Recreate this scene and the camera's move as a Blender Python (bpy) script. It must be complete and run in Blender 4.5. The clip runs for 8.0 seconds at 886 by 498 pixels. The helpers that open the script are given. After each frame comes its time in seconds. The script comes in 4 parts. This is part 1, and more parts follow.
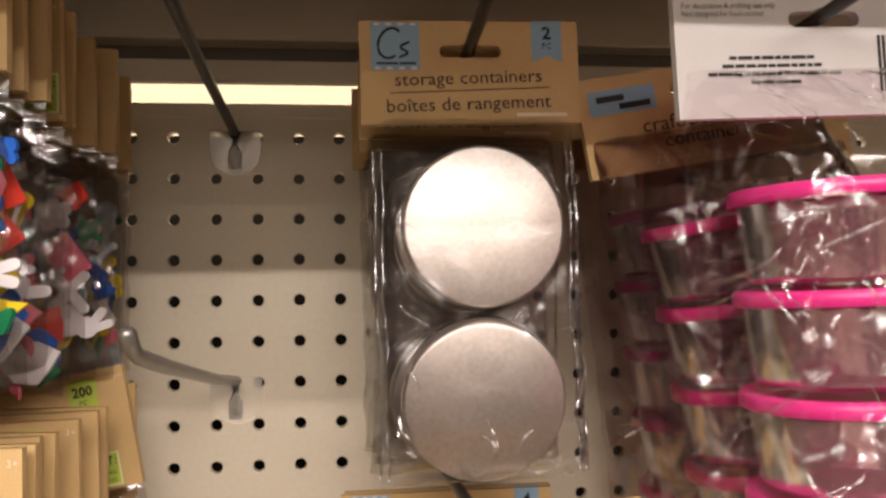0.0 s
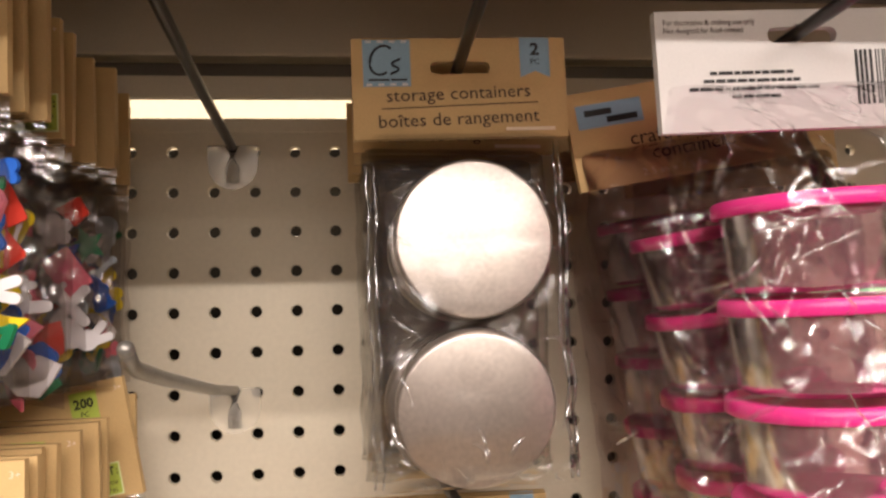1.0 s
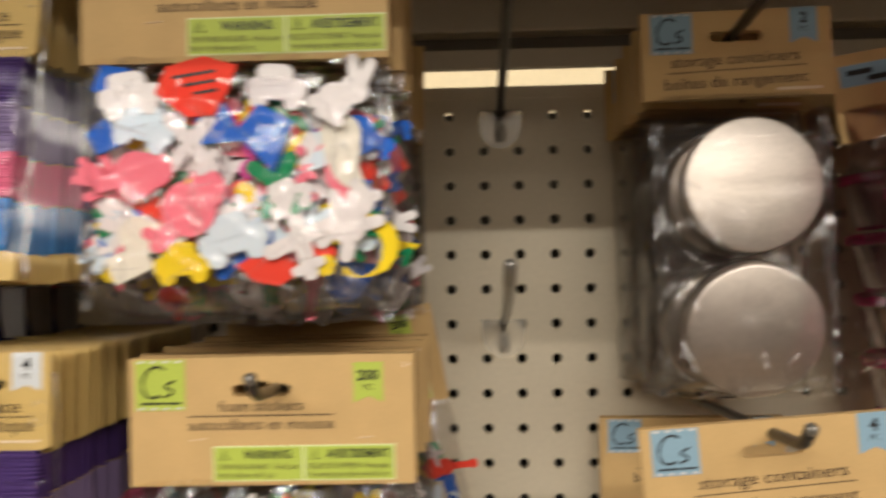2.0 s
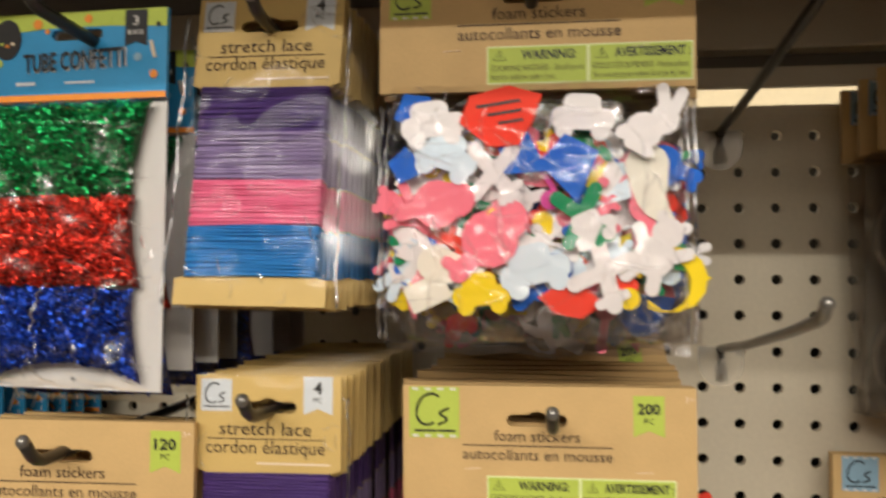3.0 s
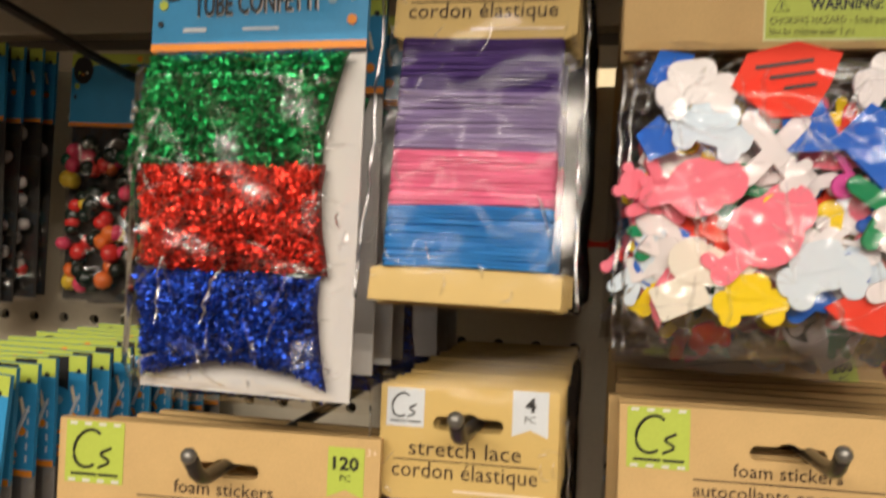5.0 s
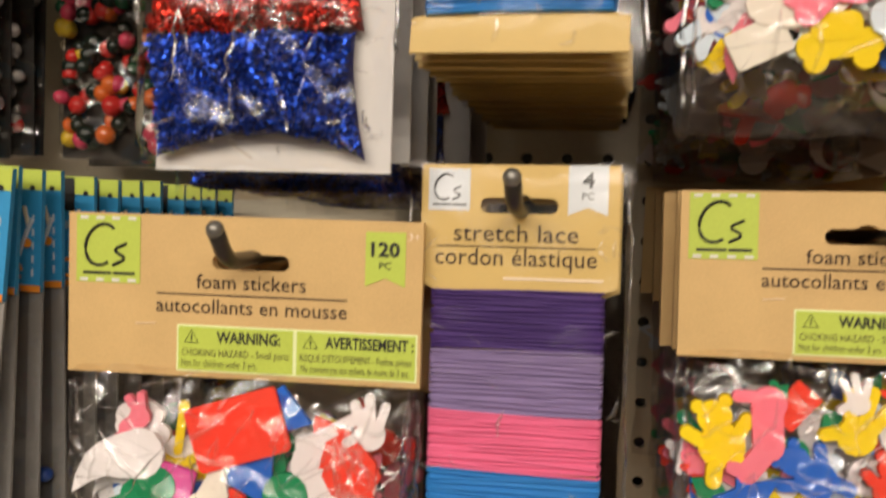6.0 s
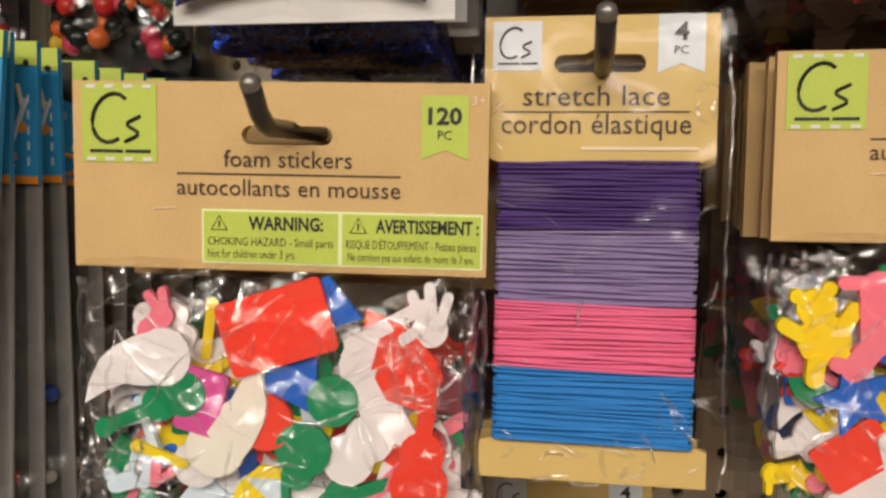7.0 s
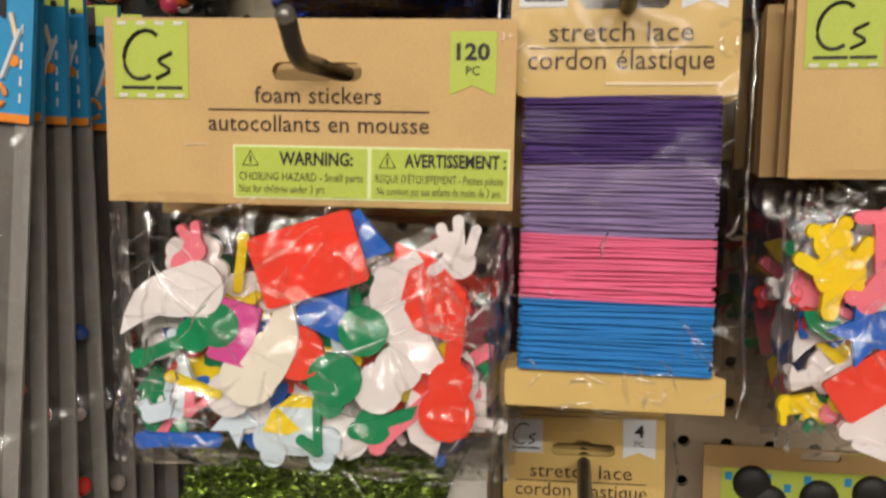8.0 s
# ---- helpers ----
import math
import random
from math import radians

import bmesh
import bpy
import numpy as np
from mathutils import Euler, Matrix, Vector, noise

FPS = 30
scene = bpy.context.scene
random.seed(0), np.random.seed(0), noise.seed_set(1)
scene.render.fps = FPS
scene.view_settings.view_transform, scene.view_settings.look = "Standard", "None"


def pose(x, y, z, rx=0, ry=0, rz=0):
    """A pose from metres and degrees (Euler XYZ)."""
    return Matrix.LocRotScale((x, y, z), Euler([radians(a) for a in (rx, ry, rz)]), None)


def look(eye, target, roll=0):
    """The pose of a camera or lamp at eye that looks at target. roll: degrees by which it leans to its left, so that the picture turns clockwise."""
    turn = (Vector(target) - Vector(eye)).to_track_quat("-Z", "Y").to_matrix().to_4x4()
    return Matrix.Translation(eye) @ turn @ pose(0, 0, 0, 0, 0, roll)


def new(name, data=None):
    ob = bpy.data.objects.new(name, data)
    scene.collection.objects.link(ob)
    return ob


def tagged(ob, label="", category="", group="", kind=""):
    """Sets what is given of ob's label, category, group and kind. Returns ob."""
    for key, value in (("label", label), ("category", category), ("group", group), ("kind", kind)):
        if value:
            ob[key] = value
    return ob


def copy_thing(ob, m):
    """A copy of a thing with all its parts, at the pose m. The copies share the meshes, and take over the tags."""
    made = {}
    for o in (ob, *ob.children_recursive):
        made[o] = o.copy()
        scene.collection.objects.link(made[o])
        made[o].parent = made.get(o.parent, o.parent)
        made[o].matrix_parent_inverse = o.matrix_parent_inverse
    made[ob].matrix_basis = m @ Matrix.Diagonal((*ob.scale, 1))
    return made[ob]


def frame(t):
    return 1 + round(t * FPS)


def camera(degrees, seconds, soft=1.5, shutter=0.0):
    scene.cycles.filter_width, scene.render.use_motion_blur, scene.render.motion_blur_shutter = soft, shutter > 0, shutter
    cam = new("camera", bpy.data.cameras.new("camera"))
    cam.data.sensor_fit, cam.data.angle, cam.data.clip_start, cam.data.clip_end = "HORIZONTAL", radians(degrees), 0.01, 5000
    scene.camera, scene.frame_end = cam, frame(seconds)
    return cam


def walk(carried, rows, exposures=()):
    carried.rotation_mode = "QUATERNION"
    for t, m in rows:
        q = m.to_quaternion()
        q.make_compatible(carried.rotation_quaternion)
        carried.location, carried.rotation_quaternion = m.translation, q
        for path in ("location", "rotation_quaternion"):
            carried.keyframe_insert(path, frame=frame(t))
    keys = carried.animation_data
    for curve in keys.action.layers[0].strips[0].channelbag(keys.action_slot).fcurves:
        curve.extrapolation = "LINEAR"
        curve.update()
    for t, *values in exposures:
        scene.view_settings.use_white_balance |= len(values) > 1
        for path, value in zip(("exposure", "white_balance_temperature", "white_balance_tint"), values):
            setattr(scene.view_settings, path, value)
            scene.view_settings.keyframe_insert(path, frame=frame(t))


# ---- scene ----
cam = camera(56.9, 8.0, soft=2.5, shutter=0.5)
PATH = [
    (0, (0.105, -0.519, 1.455), (0.342, 1.465, 1.548), -0.9),
    (0.5, (0.109, -0.523, 1.461), (0.337, 1.461, 1.573), -1.4),
    (1, (0.109, -0.528, 1.457), (0.34, 1.455, 1.566), -1.4),
    (1.2, (0.103, -0.536, 1.454), (0.339, 1.448, 1.554), -1.3),
    (1.3, (0.098, -0.543, 1.452), (0.310, 1.443, 1.547), -1.4),
    (1.4, (0.094, -0.551, 1.448), (0.258, 1.439, 1.546), -1.4),
    (1.5, (0.084, -0.561, 1.448), (0.189, 1.434, 1.523), -1.3),
    (1.7, (0.057, -0.5805, 1.442), (0.088, 1.418, 1.507), -1.1),
    (2, (0.023, -0.6, 1.442), (-0.073, 1.397, 1.479), -0.9),
    (2.2, (-0.005, -0.608, 1.442), (-0.167, 1.385, 1.465), -0.7),
    (3.3, (-0.1, -0.595, 1.462), (-0.412, 1.379, 1.543), 1.0),
    (3.5, (-0.12, -0.583, 1.466), (-0.452, 1.387, 1.57), 1.6),
    (4, (-0.141, -0.571, 1.468), (-0.472, 1.397, 1.59), 2.3),
    (4.2, (-0.145, -0.569, 1.467), (-0.481, 1.397, 1.607), 2.2),
    (5.3, (-0.165, -0.543, 1.437), (-0.566, 1.417, 1.428), 2.4),
    (5.5, (-0.169, -0.539, 1.414), (-0.551, 1.424, 1.411), 2.1),
    (6, (-0.181, -0.525, 1.387), (-0.557, 1.437, 1.298), 1.5),
    (6.5, (-0.198, -0.509, 1.367), (-0.553, 1.455, 1.236), 1.2),
    (7, (-0.213, -0.493, 1.355), (-0.548, 1.47, 1.179), 0.9),
    (7.5, (-0.217, -0.503, 1.353), (-0.536, 1.461, 1.148), 0.8),
    (8, (-0.222, -0.502, 1.342), (-0.541, 1.459, 1.109), 0.9),
]
EXPOSURES = [(0, 0.54, 6450, 17), (1, 0.80, 6450, 17), (1.5, 0.50, 6400, 14), (2.0, 0.02, 6500, 8), (2.2, 0.02, 6500, 8), (3.5, 0.06, 6450, 7), (4, 0.08, 6450, 7),
             (5.5, 0.12, 6900, 10), (6.5, 0.01, 6650, 10), (7.5, -0.06, 6500, 9), (8, -0.06, 6450, 8)]
walk(cam, [(t, look(eye, target, roll)) for t, eye, target, roll in PATH], EXPOSURES)

# ---- light: rows of ceiling tubes along the aisle, added fill rows, and the ones of the next aisle ----
world = bpy.data.worlds.new("store_air")
scene.world = world
world.use_nodes = True
world.node_tree.nodes["Background"].inputs[0].default_value = (1.0, 0.86, 0.66, 1)
world.node_tree.nodes["Background"].inputs[1].default_value = 0.005
WARM = (1.0, 0.92, 0.83)


def tube_lamp(y, z, watts, length=5.0, width=0.07, x=0.0):
    data = bpy.data.lights.new("ceiling_tube", "AREA")
    data.shape, data.size, data.size_y = "RECTANGLE", length, width
    data.energy, data.color = watts, WARM
    ob = new("ceiling_tube", data)
    ob.matrix_world = pose(x, y, z)
    return ob


tube_lamp(-3.78, 3.0, 215)
tube_lamp(-2.76, 3.0, 92)
# Two added rows, no known fixtures: glints on film, fill for the upper board.
tube_lamp(-4.75, 3.0, 34)
tube_lamp(-6.2, 3.0, 88, width=0.8)
tube_lamp(1.0, 3.0, 75)


# ---- materials ----
def material(name, color, rough=0.6, metal=0.0, grain=900.0, vary=0.12, bump=0.0, blotch=25.0, spec=0.4, island=0.0):
    """Base colour with grain and blotches at two scales, and a fine relief."""
    m = bpy.data.materials.new(name)
    m.use_nodes = True
    nt = m.node_tree
    b = nt.nodes["Principled BSDF"]
    b.inputs["Roughness"].default_value, b.inputs["Metallic"].default_value = rough, metal
    b.inputs["Specular IOR Level"].default_value = spec
    co = nt.nodes.new("ShaderNodeTexCoord")
    fine, broad = nt.nodes.new("ShaderNodeTexNoise"), nt.nodes.new("ShaderNodeTexNoise")
    fine.inputs["Scale"].default_value, broad.inputs["Scale"].default_value = grain, blotch
    fine.inputs["Detail"].default_value, broad.inputs["Detail"].default_value = 3, 3
    add = nt.nodes.new("ShaderNodeMath")
    add.operation = "ADD"
    ramp = nt.nodes.new("ShaderNodeMapRange")
    ramp.inputs[1].default_value, ramp.inputs[2].default_value = 0.6, 1.4
    ramp.inputs[3].default_value, ramp.inputs[4].default_value = 1 - vary, 1 + vary
    mix = nt.nodes.new("ShaderNodeVectorMath")
    mix.operation = "SCALE"
    mix.inputs[0].default_value = color
    for n in (fine, broad):
        nt.links.new(co.outputs["Object"], n.inputs["Vector"])
    nt.links.new(fine.outputs[0], add.inputs[0])
    nt.links.new(broad.outputs[0], add.inputs[1])
    nt.links.new(add.outputs[0], ramp.inputs[0])
    last = ramp.outputs[0]
    if island:
        geo, mr, mul = nt.nodes.new("ShaderNodeNewGeometry"), nt.nodes.new("ShaderNodeMapRange"), nt.nodes.new("ShaderNodeMath")
        mr.inputs[3].default_value, mr.inputs[4].default_value = 1 - island, 1 + island
        mul.operation = "MULTIPLY"
        nt.links.new(geo.outputs["Random Per Island"], mr.inputs[0])
        nt.links.new(mr.outputs[0], mul.inputs[0])
        nt.links.new(last, mul.inputs[1])
        last = mul.outputs[0]
    nt.links.new(last, mix.inputs["Scale"])
    nt.links.new(mix.outputs[0], b.inputs["Base Color"])
    if bump:
        bp = nt.nodes.new("ShaderNodeBump")
        bp.inputs["Strength"].default_value, bp.inputs["Distance"].default_value = bump, 0.001
        nt.links.new(fine.outputs[0], bp.inputs["Height"])
        nt.links.new(bp.outputs[0], b.inputs["Normal"])
    return m


def clear_film(name, tint=(0.97, 0.96, 0.95), rough=0.09, scale=46.0, slope=0.30, gain=1.8, haze=0.0, hazecolor=(0.75, 0.70, 0.66)):
    """Thin plastic: clear, crumpled into crooked cones and flats that catch the lamps."""
    m = bpy.data.materials.new(name)
    m.use_nodes = True
    nt = m.node_tree
    nt.nodes.remove(nt.nodes["Principled BSDF"])
    out = nt.nodes["Material Output"]
    clear, gloss, mix, fres = (nt.nodes.new("ShaderNode" + k) for k in ("BsdfTransparent", "BsdfGlossy", "MixShader", "Fresnel"))
    clear.inputs[0].default_value = (*tint, 1)
    gloss.inputs["Roughness"].default_value = rough
    fres.inputs[0].default_value = 1.5
    co, warp, shift, cells, fine, total, bp, mul = (nt.nodes.new("ShaderNode" + k) for k in ("TexCoord", "TexNoise", "VectorMath", "TexVoronoi", "TexNoise", "Math", "Bump", "Math"))
    warp.inputs["Scale"].default_value = scale * 0.6
    shift.operation = "MULTIPLY_ADD"
    shift.inputs[1].default_value = (0.022, 0.022, 0.022)
    cells.inputs["Scale"].default_value = scale
    fine.inputs["Scale"].default_value, fine.inputs["Detail"].default_value = scale * 1.3, 1.0
    total.operation = "MULTIPLY_ADD"
    total.inputs[1].default_value = 0.8
    bp.inputs["Strength"].default_value, bp.inputs["Distance"].default_value = 1.0, slope / scale
    mul.operation, mul.use_clamp = "MULTIPLY", True
    mul.inputs[1].default_value = gain
    nt.links.new(co.outputs["Object"], warp.inputs["Vector"])
    nt.links.new(warp.outputs["Color"], shift.inputs[0])
    nt.links.new(co.outputs["Object"], shift.inputs[2])
    nt.links.new(shift.outputs[0], cells.inputs["Vector"])
    nt.links.new(co.outputs["Object"], fine.inputs["Vector"])
    nt.links.new(fine.outputs[0], total.inputs[0])
    nt.links.new(cells.outputs["Distance"], total.inputs[2])
    nt.links.new(total.outputs[0], bp.inputs["Height"])
    nt.links.new(bp.outputs[0], gloss.inputs["Normal"])
    nt.links.new(fres.outputs[0], mul.inputs[0])
    nt.links.new(mul.outputs[0], mix.inputs[0])
    body = clear.outputs[0]
    if haze:
        dif, hz = nt.nodes.new("ShaderNodeBsdfDiffuse"), nt.nodes.new("ShaderNodeMixShader")
        dif.inputs[0].default_value = (*hazecolor, 1)
        hz.inputs[0].default_value = haze
        nt.links.new(body, hz.inputs[1])
        nt.links.new(dif.outputs[0], hz.inputs[2])
        body = hz.outputs[0]
    nt.links.new(body, mix.inputs[1])
    nt.links.new(gloss.outputs[0], mix.inputs[2])
    nt.links.new(mix.outputs[0], out.inputs[0])
    return m


BOARD = material("beige_board", (0.64, 0.57, 0.435), 0.55, grain=300, vary=0.06, bump=0.05, blotch=6)
BEIGE = material("beige_metal", (0.55, 0.49, 0.38), 0.45, grain=500, vary=0.06, blotch=8)
SHELF = material("shelf_and_groove", (0.12, 0.108, 0.095), 0.6, vary=0.12, blotch=9)
# Near black that stands for shade: the hollow board and dim bead backings.
DARK = material("shade_dark", (0.035, 0.03, 0.026), 0.8, vary=0.2)
WALL = material("store_wall", (0.75, 0.70, 0.62), 0.7, grain=60, vary=0.05, blotch=2)
# Wall paint yellowed to colour the glow strip, in place of a warmer lamp.
GLOWWALL = material("warm_glow_wall", (0.74, 0.63, 0.42), 0.7, grain=60, vary=0.05, blotch=2)
CEIL = material("ceiling_paint", (0.78, 0.76, 0.72), 0.8, grain=60, vary=0.05, blotch=3)
FLOOR = material("floor_tile", (0.30, 0.26, 0.22), 0.35, grain=40, vary=0.12, blotch=3)
# Brown chosen for what the lower tin lid mirrors.
GOODS = material("goods_face", (0.20, 0.145, 0.11), 0.7, grain=30, vary=0.25, blotch=5)
KRAFT = material("kraft_card", (0.60, 0.402, 0.176), 0.62, grain=1500, vary=0.10, bump=0.08, blotch=40, spec=0.3)
STRAW = material("straw_card", (0.62, 0.44, 0.155), 0.5, grain=1500, vary=0.08, bump=0.05, blotch=40)
WHITE = material("white_card", (0.70, 0.67, 0.64), 0.55, grain=900, vary=0.05, blotch=30)
DULL = material("dull_grey_backing", (0.14, 0.13, 0.122), 0.6, grain=900, vary=0.2, blotch=30)
SEAM = material("bag_seam_grey", (0.26, 0.245, 0.23), 0.4, grain=700, vary=0.15, blotch=40)
GREYCARD = material("grey_backing", (0.55, 0.52, 0.48), 0.6, grain=900, vary=0.08, blotch=30)
LIME = material("lime_print", (0.46, 0.56, 0.085), 0.55, grain=900, vary=0.07)
PALELIME = material("pale_lime_print", (0.72, 0.78, 0.42), 0.55, vary=0.04)
SKY = material("pale_blue_print", (0.26, 0.41, 0.52), 0.55, vary=0.07)
ICE = material("ice_print", (0.62, 0.66, 0.70), 0.5, vary=0.05)
AZURE = material("azure_print", (0.03, 0.28, 0.56), 0.45, vary=0.10, blotch=60)
ORANGE = material("orange_print", (0.80, 0.27, 0.03), 0.5, vary=0.08)
INK = material("brown_ink", (0.055, 0.032, 0.02), 0.6, vary=0.1)
BLACK = material("black_ink", (0.015, 0.014, 0.014), 0.5, vary=0.1)
PALEINK = material("pale_ink", (0.80, 0.66, 0.48), 0.6, vary=0.05)
STEEL = material("dark_wire", (0.055, 0.05, 0.045), 0.32, 0.6, vary=0.15, blotch=90)
GREYWIRE = material("grey_wire", (0.24, 0.23, 0.21), 0.35, 0.7, vary=0.15, blotch=90)
TIN = material("brushed_tin", (0.60, 0.545, 0.495), 0.46, 1.0, grain=500, vary=0.18, bump=0.10, blotch=38)
TINSIDE = material("tin_side", (0.60, 0.57, 0.53), 0.25, 1.0, grain=800, vary=0.08)
PINK = material("pink_lid", (0.85, 0.035, 0.27), 0.32, vary=0.05, blotch=60, spec=0.5)
FILM = clear_film("bag_film")
FINEFILM = clear_film("tight_film", rough=0.12, scale=30, slope=0.04, gain=0.35)
# Film of the rear tin bags: grey tint and haze paint in their shade.
SHADEFILM = clear_film("back_shade_film", scale=34, slope=0.2, gain=1.4, haze=0.10, tint=(0.72, 0.70, 0.68), hazecolor=(0.27, 0.24, 0.22))
TAUTFILM = clear_film("taut_film", rough=0.11, scale=26, slope=0.08, gain=1.0)
# Rear foam and tub bags: darker tints stand in for shade between stacked layers.
STACKFILM = clear_film("stack_shade_film", scale=36, slope=0.25, gain=1.6, haze=0.02, tint=(0.80, 0.78, 0.77), hazecolor=(0.30, 0.27, 0.25))
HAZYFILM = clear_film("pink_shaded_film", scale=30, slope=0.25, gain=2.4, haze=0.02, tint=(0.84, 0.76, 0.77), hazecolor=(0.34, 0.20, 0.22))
# Clear cups; the pink in tint and haze paints the lids' reflected colour.
TUB = clear_film("clear_tub_lid_glow", tint=(0.90, 0.76, 0.79), rough=0.2, scale=12, slope=0.02, gain=0.9, haze=0.20, hazecolor=(0.52, 0.30, 0.33))
FOLD = clear_film("film_fold", tint=(0.99, 0.99, 0.99), rough=0.20, scale=60, slope=0.02, gain=4.5)
BRACKET = clear_film("bracket_plastic", tint=(0.95, 0.93, 0.89), rough=0.2, scale=30, slope=0.03, gain=1.5, haze=0.30, hazecolor=(0.85, 0.80, 0.70))
FOAM = {k: material("foam_" + k, c, 0.75, grain=1600, vary=0.05, bump=0.15, blotch=60, spec=0.25) for k, c in {
    "white": (0.76, 0.72, 0.72), "red": (0.78, 0.055, 0.03), "pink": (0.84, 0.20, 0.27), "green": (0.008, 0.23, 0.09),
    "blue": (0.02, 0.13, 0.56), "yellow": (0.84, 0.62, 0.015), "magenta": (0.66, 0.08, 0.33), "ice": (0.62, 0.72, 0.80), "cream": (0.78, 0.74, 0.64)}.items()}
CORD = {k: material("cord_" + k, c, 0.6, grain=2500, vary=0.08, bump=0.2, blotch=50, island=0.14) for k, c in {
    "purple": (0.066, 0.028, 0.17), "lilac": (0.25, 0.185, 0.37), "pink": (0.82, 0.15, 0.30), "blue": (0.02, 0.22, 0.60)}.items()}
SHRED = {k: material("shred_" + k, c, 0.28, 0.75, grain=500, vary=0.3, blotch=150, island=0.95) for k, c in {
    "green": (0.006, 0.24, 0.06), "red": (0.70, 0.035, 0.02), "blue": (0.007, 0.042, 0.34), "olive": (0.13, 0.20, 0.025)}.items()}
SHREDBASE = {k: material("foil_" + k, c, 0.5, 0.2, vary=0.4, grain=300, blotch=90) for k, c in {
    "green": (0.004, 0.05, 0.012), "red": (0.11, 0.008, 0.006), "blue": (0.006, 0.008, 0.07), "olive": (0.03, 0.05, 0.008)}.items()}
BEAD = {k: material("bead_" + k, c, 0.25, vary=0.05, spec=0.5) for k, c in {
    "red": (0.60, 0.03, 0.025), "yellow": (0.70, 0.48, 0.04), "black": (0.012, 0.02, 0.014), "orange": (0.72, 0.15, 0.03), "green": (0.01, 0.07, 0.03),
    "pink": (0.65, 0.06, 0.12), "clear": (0.45, 0.40, 0.37), "blue": (0.02, 0.06, 0.25)}.items()}


# ---- builders ----
CLEAR = (FILM, FINEFILM, TAUTFILM, BRACKET, FOLD)


def part(name, bm, mat, parent, label="", smooth=False, kind=""):
    me = bpy.data.meshes.new(name)
    bm.to_mesh(me)
    bm.free()
    return mesh_part(name, me, mat, parent, label, smooth, kind)


def mesh_part(name, me, mat, parent, label="", smooth=False, kind=""):
    if mat and not me.materials:
        me.materials.append(mat)
    if smooth:
        me.shade_smooth()
    ob = new(name, me)
    if parent:
        ob.parent = parent
    if mat in CLEAR:
        ob.visible_shadow = False
    return tagged(ob, label, kind=kind)


def thing(name, m, label, category, group=""):
    ob = new(name)
    ob.empty_display_size = 0.02
    ob.matrix_basis = m
    return tagged(ob, label, category, group)


def box(x0, x1, y0, y1, z0, z1, bevel=0.0):
    bm = bmesh.new()
    bmesh.ops.create_cube(bm, size=1.0)
    for v in bm.verts:
        v.co = ((x0 + x1) / 2 + v.co.x * (x1 - x0), (y0 + y1) / 2 + v.co.y * (y1 - y0), (z0 + z1) / 2 + v.co.z * (z1 - z0))
    if bevel:
        bmesh.ops.bevel(bm, geom=bm.edges[:], offset=bevel, segments=2, affect="EDGES", profile=0.6)
    return bm


def structure(name, bm, mat, label, category):
    return tagged(part(name, bm, mat, None), label, category, kind="structure")


def plate(outer, holes=(), y0=-0.0006, y1=0.0006):
    """A flat piece in the x-z plane with an outline and holes, and thickness along y."""
    bm = bmesh.new()
    edges = []
    for loop in (outer, *holes):
        vs = [bm.verts.new((x, y0, z)) for x, z in loop]
        edges += [bm.edges.new((vs[i - 1], vs[i])) for i in range(len(vs))]
    bmesh.ops.triangle_fill(bm, use_beauty=True, use_dissolve=False, edges=edges, normal=(0, -1, 0))
    grown = bmesh.ops.extrude_face_region(bm, geom=bm.faces[:])
    for v in grown["geom"]:
        if isinstance(v, bmesh.types.BMVert):
            v.co.y = y1
    bmesh.ops.recalc_face_normals(bm, faces=bm.faces[:])
    return bm


def rounded(cx, cz, w, h, r, n=4):
    pts = []
    for k, (sx, sz) in enumerate(((1, 1), (-1, 1), (-1, -1), (1, -1))):
        for i in range(n + 1):
            a = math.pi / 2 * (k + i / n)
            pts.append((cx + sx * (w / 2 - r) + r * math.cos(a), cz + sz * (h / 2 - r) + r * math.sin(a)))
    return pts


def rect(cx, cz, w, h):
    return [(cx - w / 2, cz - h / 2), (cx + w / 2, cz - h / 2), (cx + w / 2, cz + h / 2), (cx - w / 2, cz + h / 2)]


def slot_outline(cx, cz, w=0.029, h=0.0058):
    """The hang hole: a long slot with a small hump at its middle."""
    pts = rounded(cx, cz, w, h, h * 0.49)
    hump = [(cx + 0.0045 * math.cos(a), cz + h / 2 - 0.0006 + 0.0022 * math.sin(a)) for a in (0.3, 1.0, 1.57, 2.1, 2.8)]
    return pts[:5] + hump + pts[5:]


def tube(points, r, seg=8, closed=False):
    bm = bmesh.new()
    pts = [Vector(p) for p in points]
    rings = []
    for i, p in enumerate(pts):
        a = pts[i - 1] if (i or closed) else p
        b = pts[(i + 1) % len(pts)] if (i + 1 < len(pts) or closed) else p
        q = (b - a).to_track_quat("Z", "Y")
        rings.append([bm.verts.new(p + q @ Vector((r * math.cos(2 * math.pi * k / seg), r * math.sin(2 * math.pi * k / seg), 0))) for k in range(seg)])
    for i in range(len(rings) - (0 if closed else 1)):
        a, b = rings[i], rings[(i + 1) % len(rings)]
        for k in range(seg):
            bm.faces.new((a[k], a[(k + 1) % seg], b[(k + 1) % seg], b[k]))
    if not closed:
        bm.faces.new(rings[0][::-1])
        bm.faces.new(rings[-1])
    bmesh.ops.recalc_face_normals(bm, faces=bm.faces[:])
    return bm


LETTERS = {}


